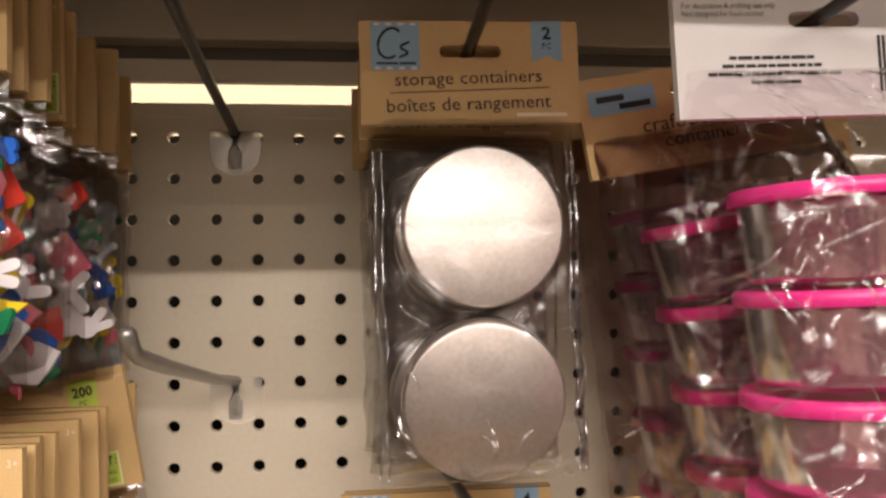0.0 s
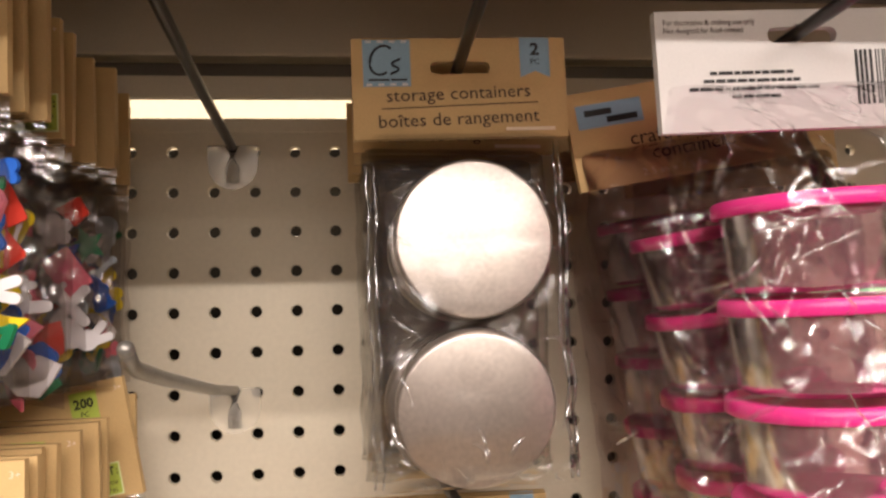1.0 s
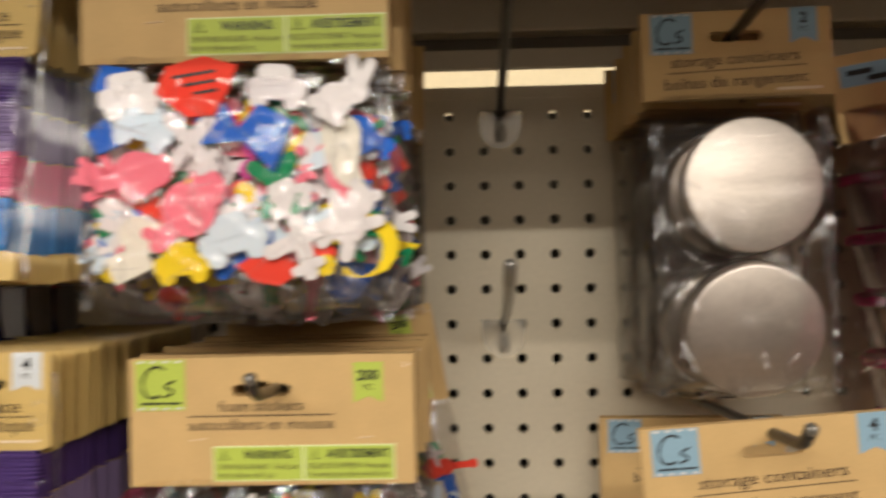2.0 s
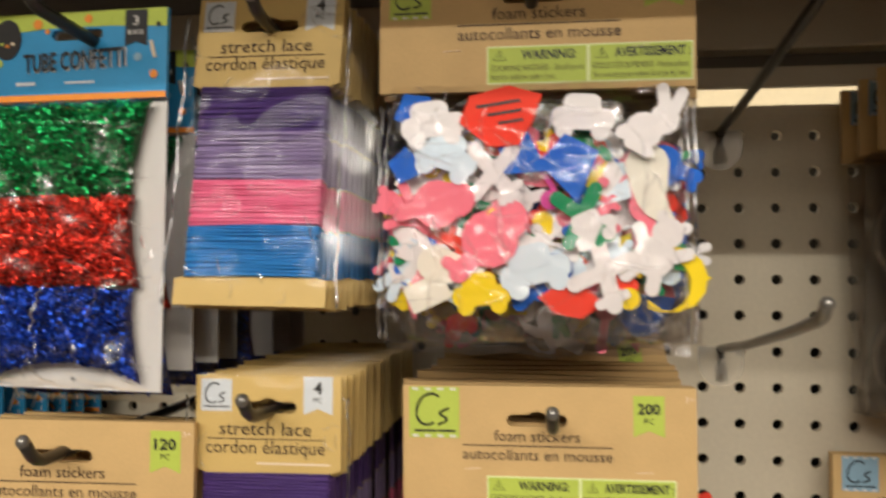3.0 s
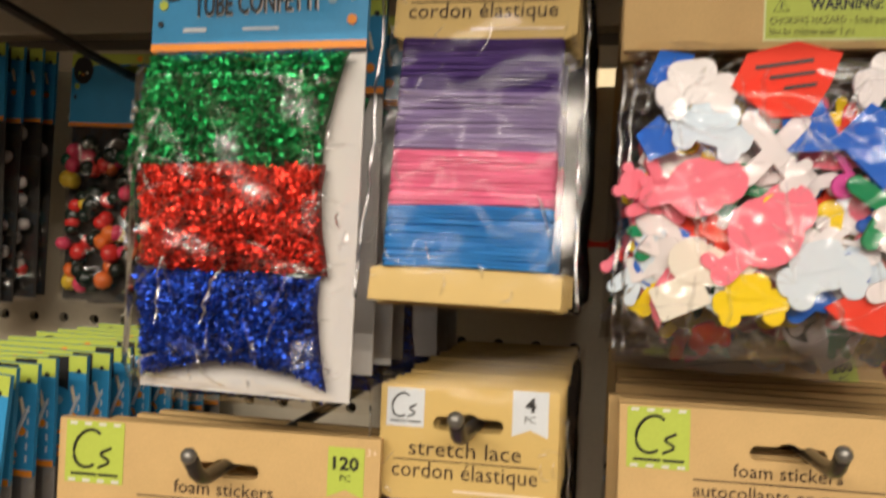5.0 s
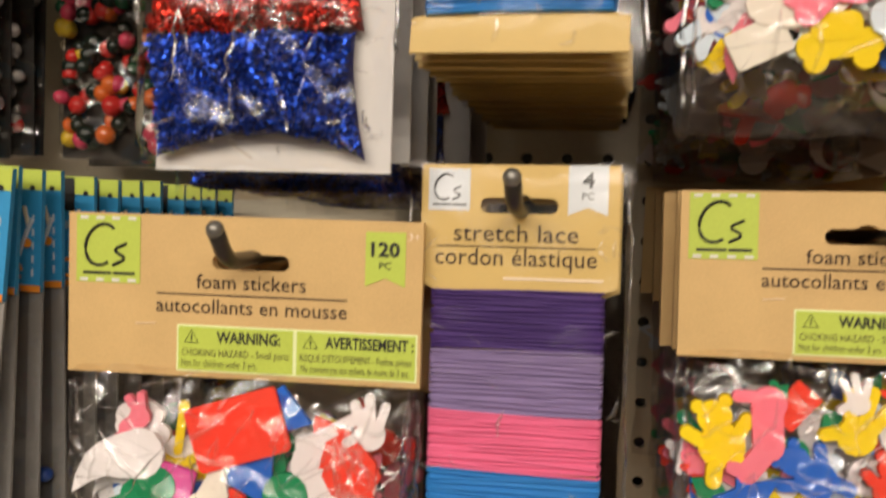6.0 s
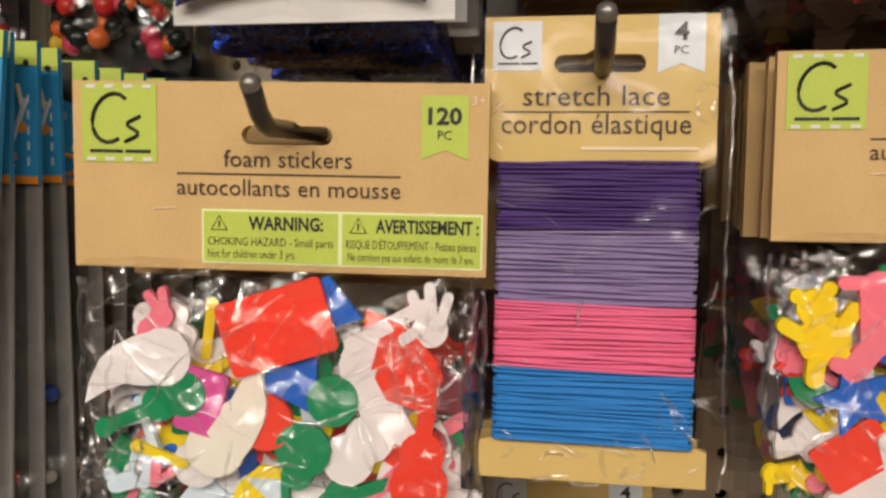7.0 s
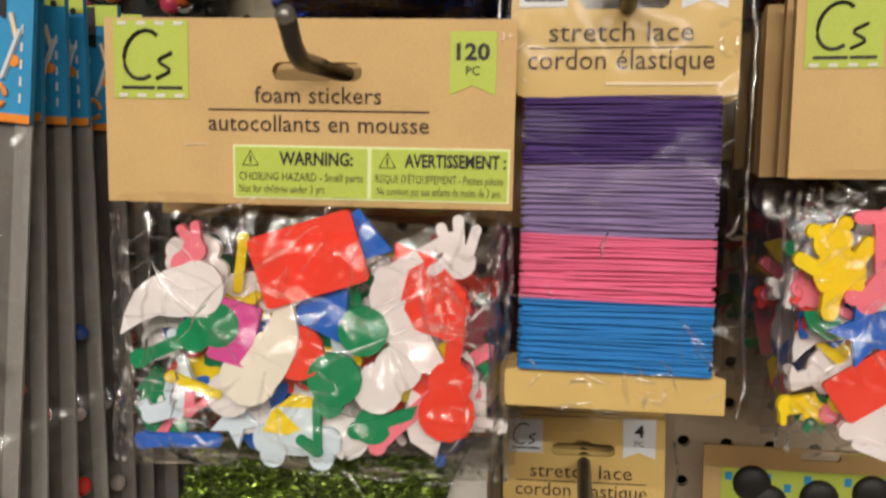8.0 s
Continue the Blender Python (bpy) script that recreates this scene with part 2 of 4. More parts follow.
def lettering(s, w, size, mat, parent, x, z, y, turn=0.0, label="", bold=0.0):
    """Words in the x-z plane, centred at x with their base line at z, as wide as w."""
    if (s, bold) not in LETTERS:
        cu = bpy.data.curves.new("letters", "FONT")
        cu.body, cu.align_x, cu.resolution_u, cu.offset = s, "CENTER", 2, bold
        ob = new("letters", cu)
        bpy.context.view_layer.update()
        me = bpy.data.meshes.new_from_object(ob.evaluated_get(bpy.context.evaluated_depsgraph_get()))
        bpy.data.objects.remove(ob)
        bpy.data.curves.remove(cu)
        LETTERS[s, bold] = me
    me = LETTERS[s, bold].copy()
    xs = [v.co.x for v in me.vertices]
    k, mid = w / (max(xs) - min(xs)), (max(xs) + min(xs)) / 2
    ca, sa = math.cos(radians(turn)), math.sin(radians(turn))
    for v in me.vertices:
        px, pz = (v.co.x - mid) * k, v.co.y * size
        v.co = (x + px * ca - pz * sa, y, z + px * sa + pz * ca)
    me.materials.clear()
    return mesh_part("lettering", me, mat, parent, label)


def bar(parent, mat, x, z, w, h, y, name="print_bar", d=0.00012):
    return part(name, plate(rect(x, z, w, h), (), y - d, y + d), mat, parent)


def emblem(parent, x, z, s, panel_mat, y, stitch=WHITE, ink=BLACK):
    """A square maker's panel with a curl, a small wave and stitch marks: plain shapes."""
    p = part("maker_panel", plate(rect(x, z, s, s), (), y - 0.0002, y), panel_mat, parent)
    arc = [(x - s * 0.10 + s * 0.25 * math.cos(a) + s * 0.05 * math.sin(a), y - 0.0004, z + s * 0.06 + s * 0.31 * math.sin(a)) for a in np.linspace(0.9, 5.3, 14)]
    part("curl", tube(arc, s * 0.026, 5), ink, p)
    wave = [(x + s * 0.22 + s * 0.085 * math.cos(a) - s * 0.008 * a, y - 0.0004, z + s * 0.11 - s * 0.040 * a) for a in np.linspace(0.5, 8.9, 18)]
    part("wave", tube(wave, s * 0.024, 5), ink, p)
    bar(p, ink, x - s * 0.17, z - s * 0.36, s * 0.44, s * 0.042, y - 0.0003)
    bar(p, ink, x + s * 0.25, z - s * 0.36, s * 0.34, s * 0.042, y - 0.0003)
    for zz in (z + s * 0.46, z - s * 0.46):
        for k in range(4):
            bar(p, stitch, x - s * 0.375 + k * s * 0.25, zz, s * 0.12, s * 0.045, y - 0.0003, "stitch")
    return p


def flag(parent, x, z, w, h, mat, y, number, unit, ink=BLACK):
    """A hanging ribbon with a notched foot that tells the count."""
    pts = [(x - w / 2, z), (x - w / 2, z - h), (x, z - h * 0.84), (x + w / 2, z - h), (x + w / 2, z)]
    p = part("count_flag", plate(pts, (), y - 0.0002, y), mat, parent)
    lettering(number, w * (0.30, 0.56, 0.72)[len(number) - 1], h * (0.36 if len(number) > 2 else 0.42), ink, p, x, z - h * 0.44, y - 0.0005, bold=0.03)
    lettering(unit, w * 0.30 * (1 if len(unit) < 3 else 1.9), h * 0.20, ink, p, x, z - h * 0.68, y - 0.0005)
    return p


def film_mesh(w, h, depth, seed, nx=34, nz=36, creases=16, amp=0.0016, top_flat=0.15, foot=0.8, calm=()):
    """A pillow-shaped sheet of film hanging from z = 0, with sharp random creases."""
    rnd = random.Random(seed)
    lines = []
    for _ in range(creases):
        a = rnd.gauss(math.pi / 2, 0.7) if rnd.random() < 0.6 else rnd.uniform(0, math.pi)
        lines.append((rnd.uniform(-w / 2, w / 2), rnd.uniform(-h, 0), math.cos(a), math.sin(a), rnd.uniform(0.3, 1) * amp * rnd.choice((-1, 1)), rnd.uniform(0.0016, 0.0055), rnd.uniform(0.012, 0.05)))
    bm = bmesh.new()
    rows = []
    for j in range(nz + 1):
        v = j / nz
        row = []
        for i in range(nx + 1):
            u = i / nx
            x, z = (u - 0.5) * w, -v * h
            full = (1 - abs(2 * u - 1) ** 9) * min(1, (v / max(top_flat, 1e-3)) ** 0.7) * (1 - max(0, (v - foot) / (1 - foot)) ** 2)
            y = -depth * full
            ease = min([1.0] + [0.08 + 0.92 * min(1, max(0, math.hypot(x - cx, z - cz) / cr - 0.85) / 0.2) for cx, cz, cr in calm])
            for lx, lz, ca, sa, am, wd, ln in lines:
                d = -(x - lx) * sa + (z - lz) * ca
                s = (x - lx) * ca + (z - lz) * sa
                y += ease * am * math.exp(-abs(d) / wd) * math.exp(-(s / ln) ** 2) * (0.35 + 0.65 * full)
            y += 0.0012 * ease * noise.noise(Vector((x * 70 + seed, z * 70, seed)))
            edge = noise.noise(Vector((x * 60, z * 60, seed * 3.1)))
            row.append(bm.verts.new((x + (0.0022 * edge if i in (0, nx) else 0), y, z + (0.003 * edge if j == nz else 0))))
        rows.append(row)
    for j in range(nz):
        for i in range(nx):
            bm.faces.new((rows[j][i], rows[j + 1][i], rows[j + 1][i + 1], rows[j][i + 1]))
    me = bpy.data.meshes.new("film_bag")
    bm.to_mesh(me)
    bm.free()
    return me


def add_folds(bag, nx, nz, n, seed, r=0.0007, reach=(0.010, 0.034), top=0.04, foot=0.95, lean=None, hem=False):
    """Sharp folds pressed into a bag's film: low crooked ridges that lie on its surface and fan out from knots."""
    rnd = random.Random(seed)
    co = [v.co.copy() for v in bag.data.vertices]
    w, h = co[nx].x - co[0].x, -co[-1].z
    knots = [(rnd.uniform(0.08, 0.92), rnd.uniform(top, foot), rnd.uniform(0, 2 * math.pi)) for _ in range(max(3, n // 6))]
    whole = bmesh.new()
    for _ in range(n):
        if rnd.random() < 0.65 and not lean:
            u, v, a = rnd.choice(knots)
            a += rnd.gauss(0, 0.6)
        else:
            u, v, a = rnd.uniform(0.04, 0.96), rnd.uniform(top, foot), rnd.uniform(0, 2 * math.pi)
        if hem:
            if rnd.random() < 0.7:
                u, v = rnd.choice((0, 1)) + rnd.choice((-1, 1)) * rnd.uniform(0.015, 0.10), rnd.uniform(top, foot)
                u = abs(u) if u < 0.5 else 1 - abs(1 - u)
            else:
                u, v = rnd.uniform(0.04, 0.96), rnd.uniform(0.88, 0.97)
            a = rnd.uniform(0, 2 * math.pi)
        if lean:
            a = rnd.gauss(*lean)
        bend, ln = rnd.gauss(0, 0.07), rnd.uniform(*reach)
        pts, pitch, lift, was = [], rnd.uniform(0.0, 0.5), 0.0, None
        for k in range(11):
            i, j = round(u * nx), round(v * nz)
            if not (1 <= i < nx and 1 <= j < nz):
                break
            c = co[j * (nx + 1) + i]
            drop = 0.0 if was is None else (v - was) * h * pitch
            lift = (lift if k % 4 else max(0.0, -3 * drop)) + (drop if k % 4 else 0.0)
            was = v
            pts.append(Vector(((u - 0.5) * w, c.y - 0.0002 - lift, -v * h)))
            a += bend + rnd.gauss(0, 0.12)
            u, v = u + math.cos(a) * ln / 11 / w, v + math.sin(a) * ln / 11 / h
        if len(pts) < 5:
            continue
        size, high = r * rnd.uniform(0.5, 1.4), rnd.uniform(0.4, 1.0)
        strips = []
        for k, p in enumerate(pts):
            along = pts[min(k + 1, len(pts) - 1)] - pts[max(k - 1, 0)]
            side = along.cross(Vector((0, -1, 0))).normalized()
            rr = size * (0.12 + 0.88 * math.sin(math.pi * (k + 0.3) / len(pts)))
            strips.append([whole.verts.new(p + side * rr * e + Vector((0, -rr * high * (1 - e * e), 0))) for e in (-1, -0.5, 0, 0.5, 1)])
        for a0, b0 in zip(strips, strips[1:]):
            for t in range(4):
                whole.faces.new((a0[t], a0[t + 1], b0[t + 1], b0[t]))
    bmesh.ops.recalc_face_normals(whole, faces=whole.faces[:])
    part("film_folds", whole, FOLD, bag, "sharp glossy folds in the film", True, kind="stuff")


def add_rim(bag, nx, nz, seed, r=0.0008, insets=(0.0, 0.0035)):
    """The bag's crimped side edges: crooked beads of film that run down both sides."""
    rnd = random.Random(seed)
    co = [v.co.copy() for v in bag.data.vertices]
    for side in (0, 1):
        for inset in insets:
            pts = []
            for j in range(max(2, nz // 12), nz, 2):
                c = co[j * (nx + 1) + (nx if side else 0)]
                wave = 0.0009 * noise.noise(Vector((c.z * 130, seed, inset * 900 + side)))
                pts.append((c.x + (-1 if side else 1) * (inset + rnd.uniform(0, 0.0003)) + wave, c.y - 0.0006 - inset * 0.6 + wave, c.z))
            part("film_rim", tube(pts, r * rnd.uniform(0.7, 1.1), 6), FOLD, bag, "crimped glossy edge of the film", True)


# ---- the setting: gondola, pegboard, shelf and the store round it ----
PITCH = 0.0254


def pegboard(x0, c, z0, r, thick=0.005, hole=0.0036):
    """A sheet of square cells, each with a round hole through it."""
    verts, faces = [], []
    for i in range(c):
        for j in range(r):
            cx, cz = x0 + i * PITCH, z0 - j * PITCH
            base, h = len(verts), PITCH / 2
            for k in range(12):
                a = 2 * math.pi * k / 12 + math.pi / 4
                s = 1 / max(abs(math.cos(a)), abs(math.sin(a)))
                verts.append((cx + h * s * math.cos(a), 0, cz + h * s * math.sin(a)))
            for y, rad in ((0, hole + 0.0004), (0.0006, hole), (thick, hole)):
                verts += [(cx + rad * math.cos(2 * math.pi * k / 12 + math.pi / 4), y, cz + rad * math.sin(2 * math.pi * k / 12 + math.pi / 4)) for k in range(12)]
            for ring in range(3):
                for k in range(12):
                    a, b = base + ring * 12, base + ring * 12 + 12
                    faces.append((a + k, a + (k + 1) % 12, b + (k + 1) % 12, b + k))
    me = bpy.data.meshes.new("pegboard")
    me.from_pydata(verts, [], faces)
    bm = bmesh.new()
    bm.from_mesh(me)
    bmesh.ops.remove_doubles(bm, verts=bm.verts[:], dist=0.00002)
    bm.to_mesh(me)
    bm.free()
    return me


board = mesh_part("wall_pegboard", pegboard(-25 * PITCH, 44, 1.55, 19), BOARD, None)
tagged(board, "beige hardboard pegboard with rows of round holes", "pegboard", kind="structure")
bx0, bx1, bz0, bz1 = -25.5 * PITCH, 18.5 * PITCH, 1.55 - 18.5 * PITCH, 1.55 + PITCH / 2
structure("trim_board_top", box(bx0, bx1, 0.0, 0.005, bz1, 1.572, 0.0008), BOARD, "plain beige top edge of the pegboard", "trim")
structure("trim_board_filler", box(-2.2, -0.312, 0.0, 0.005, 1.572, 1.5845), BOARD, "plain beige strip over the far pegboard", "trim")
structure("wall_board_low", box(-2.2, 2.2, 0.0, 0.005, 0.15, bz0), BOARD, "plain beige lower back panel of the shop rack", "wall")
structure("wall_board_west", box(-2.2, bx0, 0.0, 0.005, bz0, 1.572), BOARD, "plain beige back panel of the shop rack", "wall")
structure("wall_board_east", box(bx1, 2.2, 0.0, 0.005, bz0, 1.572), BOARD, "plain beige back panel of the shop rack", "wall")
# Added sheet; its dark colour gives the holes the shade of the hollow.
structure("wall_cavity_shade", box(-2.2, 2.2, 0.055, 0.06, 0.0, 1.5615), DARK, "added sheet coloured dark as the shade behind the pegboard", "wall")
structure("trim_lower_beam", box(-2.2, 2.2, -0.004, 0.004, 1.5845, 1.5985, 0.001), BEIGE, "narrow beige metal beam over the pegboard", "beam")
# Beige recess in shade: the darkness is given by the shelf's dark colour.
structure("trim_groove", box(-2.2, 2.2, 0.012, 0.03, 1.5985, 1.611), SHELF, "groove between two beige beams, its shade put into the colour", "groove")
structure("trim_upper_beam", box(-2.2, 2.2, -0.006, 0.03, 1.611, 1.652, 0.0015), BEIGE, "beige metal beam under the shelf", "beam")
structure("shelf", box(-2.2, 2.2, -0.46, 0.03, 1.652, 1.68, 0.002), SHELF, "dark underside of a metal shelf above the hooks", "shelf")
structure("upright", box(-0.312, -0.288, -0.012, 0.0, 0.1, 1.611, 0.002), BEIGE, "beige metal upright of the shop rack", "upright")
structure("wall_rack_top", box(-2.2, 2.2, -0.004, 0.03, 1.68, 2.1), BEIGE, "beige back panel above the shelf", "wall")
structure("floor", box(-6, 6, -7, 4, -0.1, 0.0), FLOOR, "worn brown vinyl shop floor", "floor")
structure("ceiling", box(-6, 6, -7, 4, 3.1, 3.2), CEIL, "white painted shop ceiling", "ceiling")
structure("wall_south", box(-6, 6, -7.1, -7, 0, 3.1), WALL, "plain pale shop wall", "wall")
structure("wall_north", box(-6, 6, 1.9, 2.0, 0, 3.1), GLOWWALL, "shop wall beyond the rack, tinted for the warm glow", "wall")
structure("wall_west", box(-6.1, -6, -7, 4, 0, 3.1), WALL, "plain pale shop wall", "wall")
structure("wall_east", box(6, 6.1, -7, 4, 0, 3.1), WALL, "plain pale shop wall", "wall")
# Unseen block, added to cut bounced light and give the tins a brown reflection.
structure("wall_rack_across", box(-5, 5, -3.1, -2.5, 0, 1.68, 0.01), GOODS, "unseen brown block added as a rack across the aisle", "rack")


# ---- hooks ----
def peg_hook(x, z, reach, rise=0.022, tip=0.015, plate_mat=BRACKET, wire=STEEL, bend=0.0, label="dark steel peg hook with a clear plastic back plate"):
    """A steel wire out of the board with a turned-up end, in a clear sleeve plate."""
    ob = thing("peg_hook", pose(x, 0, z), label, "hook", "pegboard hooks")
    arm = [(0, 0.004, 0.0), (0, -reach * 0.35, rise * 0.3), (bend * 0.6, -reach * 0.8, rise * 0.78), (bend, -reach + 0.006, rise)]
    end = [(bend, -reach + 0.002, rise + 0.0012), (bend, -reach - 0.002, rise + tip * 0.35), (bend, -reach - 0.005, rise + tip * 0.7), (bend, -reach - 0.008, rise + tip)]
    part("wire", tube(arm + end, 0.0029, 10), wire, ob, "", True)
    cap = bmesh.new()
    bmesh.ops.create_uvsphere(cap, u_segments=10, v_segments=6, radius=0.0031, matrix=Matrix.Translation((bend, -reach - 0.008, rise + tip)))
    part("tip", cap, GREYWIRE, ob, "rounded bright wire end", True)
    if plate_mat:
        shield = [(-0.0155, 0.002), (0.0155, 0.002), (0.0155, -0.010)] + [(0.0155 * math.cos(a), -0.010 - 0.016 * math.sin(a)) for a in np.linspace(0.35, 2.8, 9)] + [(-0.0155, -0.010)]
        part("back_plate", plate(shield, (), -0.0022, -0.0006), plate_mat, ob, "clear plastic back plate")
        part("sleeve", tube([(0, -0.004, 0.001), (0, -0.0045, -0.012), (0, -0.004, -0.022)], 0.0042, 10), plate_mat, ob, "clear plastic sleeve", True)
        part("loop", tube([(0, 0.001, 0.0), (0, -0.004, -0.004), (0, -0.0045, -0.014), (0, -0.002, -0.020)], 0.0022, 8), GREYWIRE, ob, "", True)
    return ob


peg_hook(0.0375, 1.552, 0.30, 0.030, label="empty dark steel peg hook with a clear plastic back plate")
peg_hook(0.0375, 1.399, 0.236, 0.034, 0.008, wire=GREYWIRE, bend=-0.0025, label="short empty grey steel peg hook with a clear plastic back plate")
HOOKS = ((0.163, 1.552, 0.30, 0.03, 0.015), (0.2925, 1.55, 0.275, 0.012, 0.012), (-0.0875, 1.555, 0.272, 0.020, 0.012), (-0.0780, 1.3745, 0.243, 0.010, 0.009), (-0.2065, 1.556, 0.262, 0.010, 0.006),
         (-0.2085, 1.3775, 0.262, 0.012, 0.009), (-0.285, 1.545, 0.305, 0.015, 0.012), (-0.3040, 1.3725, 0.270, -0.004, 0.011), (-0.475, 1.562, 0.30, 0.03, 0.012), (0.160, 1.349, 0.24, 0.012, 0.009), (-0.215, 1.200, 0.250, 0.014, 0.009))
for hx, hz, hl, hr, ht in HOOKS:
    peg_hook(hx, hz, hl, hr, ht, plate_mat=None, label="dark steel peg hook holding a row of packs")


# ---- foam sticker bags ----
def disc(x, z, r, n=14):
    return [(x + r * math.cos(2 * math.pi * k / n), z + r * math.sin(2 * math.pi * k / n)) for k in range(n)]


def capsule(x0, z0, x1, z1, r, n=6):
    a = math.atan2(z1 - z0, x1 - x0)
    pts = [(x1 + r * math.cos(a - math.pi / 2 + math.pi * k / n), z1 + r * math.sin(a - math.pi / 2 + math.pi * k / n)) for k in range(n + 1)]
    return pts + [(x0 + r * math.cos(a + math.pi / 2 + math.pi * k / n), z0 + r * math.sin(a + math.pi / 2 + math.pi * k / n)) for k in range(n + 1)]


def crescent(r, off, k=0.85, n=12):
    out = [(r * math.cos(a), r * math.sin(a)) for a in np.linspace(0.35, 2 * math.pi - 0.35, n)]
    return out + [(off + k * r * math.cos(a), k * r * math.sin(a)) for a in np.linspace(2 * math.pi - 0.75, 0.75, n)]


def star(r0, r1, n):
    return [((r0, r1)[k % 2] * math.sin(math.pi * k / n), (r0, r1)[k % 2] * math.cos(math.pi * k / n)) for k in range(2 * n)]


SHAPES = {
    "guitar": [disc(0, 0, 9), disc(0, 10, 7), capsule(0, 12, 0, 32, 2.6), disc(0, 34, 4, 8)],
    "dove": [disc(5, 0, 9.5), [(4, 9), (-5, 7), (-12, 4), (-17, 0), (-21, -7), (-23, -14), (-15, -10), (-9, -8), (-3, -9), (4, -9)]],
    "hand": [disc(0, 0, 8), capsule(-4, 5, -7, 16, 2.5), capsule(1, 6, 1, 19, 2.6), capsule(5, 4, 9, 14, 2.4), capsule(-6, 0, -12, -3, 2.6)],
    "rabbit": [disc(0, 0, 10), disc(8, 9, 8), capsule(7, 14, 2, 24, 3.2), capsule(11, 14, 12, 25, 3.2), disc(-10, -4, 4, 8), capsule(-5, -8, 6, -10, 3)],
    "car": [rounded(0, 0, 32, 11, 4.5), disc(-9, -6, 4.6), disc(9, -6, 4.6), rounded(-1, 7, 19, 11, 4.5)],
    "plane": [capsule(0, -16, 0, 16, 3.8), capsule(-15, -2, 15, 3, 3.6), capsule(-6, -14, 6, -12, 2.4)],
    "kite": [[(0, -18), (14, 3), (0, 14), (-14, 3)]],
    "banana": [crescent(15, 6, 0.88)],
    "tag": [rounded(0, 0, 34, 23, 2)],
    "whale": [disc(0, 0, 12), disc(9, 5, 9), capsule(-8, -4, -17, -9, 4), capsule(-15, -9, -20, -3, 2.5)],
    "bear": [disc(0, 0, 10), disc(0, 13, 7.5), disc(-6, 19, 3, 8), disc(6, 19, 3, 8), capsule(-8, 4, -13, 9, 3), capsule(8, 4, 13, 9, 3), capsule(-5, -8, -7, -14, 3.4), capsule(5, -8, 7, -14, 3.4)],
    "star": [star(13, 6, 5)],
    "flower": [disc(8 * math.cos(a), 8 * math.sin(a), 5.5, 10) for a in (0, 1.26, 2.51, 3.77, 5.03)] + [disc(0, 0, 6)],
    "note": [disc(0, 0, 6.5), capsule(5, 0, 5, 22, 1.7), capsule(5, 22, 12, 17, 2.2)],
    "dot": [disc(0, 0, 8)], "strip": [capsule(-14, 0, 14, 0, 2.6), disc(-14, 0, 3.6, 8)],
    "seahorse": [disc(0, 14, 7), capsule(-5, 16, -12, 15, 2.4), capsule(0, 10, 3, -3, 6), capsule(3, -3, -3, -15, 4.5), capsule(-3, -15, -9, -14, 2.8)],
    "crest": [[(-18, 1), (-12, 11), (4, 13), (17, 7), (12, -3), (5, -12), (-7, -11)]],
    "leaf": [[(0, -15), (8, -4), (6, 8), (0, 16), (-7, 7), (-8, -5)]],
}
FOAM_MESH = {}


def foam_mesh(shape, color):
    """A flat foam cut-out, 2 mm thick; its overlapping lobes differ a little in thickness."""
    if (shape, color) not in FOAM_MESH:
        whole = bmesh.new()
        for k, pts in enumerate(SHAPES[shape]):
            bit = plate([(x * 0.001, z * 0.001) for x, z in pts], (), -0.001 - 0.00012 * k, 0.001 + 0.00012 * k)
            me = bpy.data.meshes.new("bit")
            bit.to_mesh(me)
            bit.free()
            whole.from_mesh(me)
            bpy.data.meshes.remove(me)
        me = bpy.data.meshes.new("foam_" + shape)
        whole.to_mesh(me)
        whole.free()
        me.materials.append(FOAM[color])
        FOAM_MESH[shape, color] = me
    return FOAM_MESH[shape, color]


def foam_piece(parent, shape, color, x, z, y, turn=0.0, size=1.0, tilt=(0, 0)):
    ob = new("foam_sticker", foam_mesh(shape, color))
    ob.parent = parent
    ob.matrix_basis = pose(x * 0.001, y * 0.001, z * 0.001, tilt[0], -turn, tilt[1]) @ Matrix.Diagonal((size, 1, size, 1))
    return ob


def kraft_header(ob, w, h, mat=KRAFT, thick=0.0022, slot=(0.0, -0.0145)):
    card = part("header_card", plate(rect(0, -h / 2, w, h), (slot_outline(*slot),), -thick, thick), mat, ob)
    return card


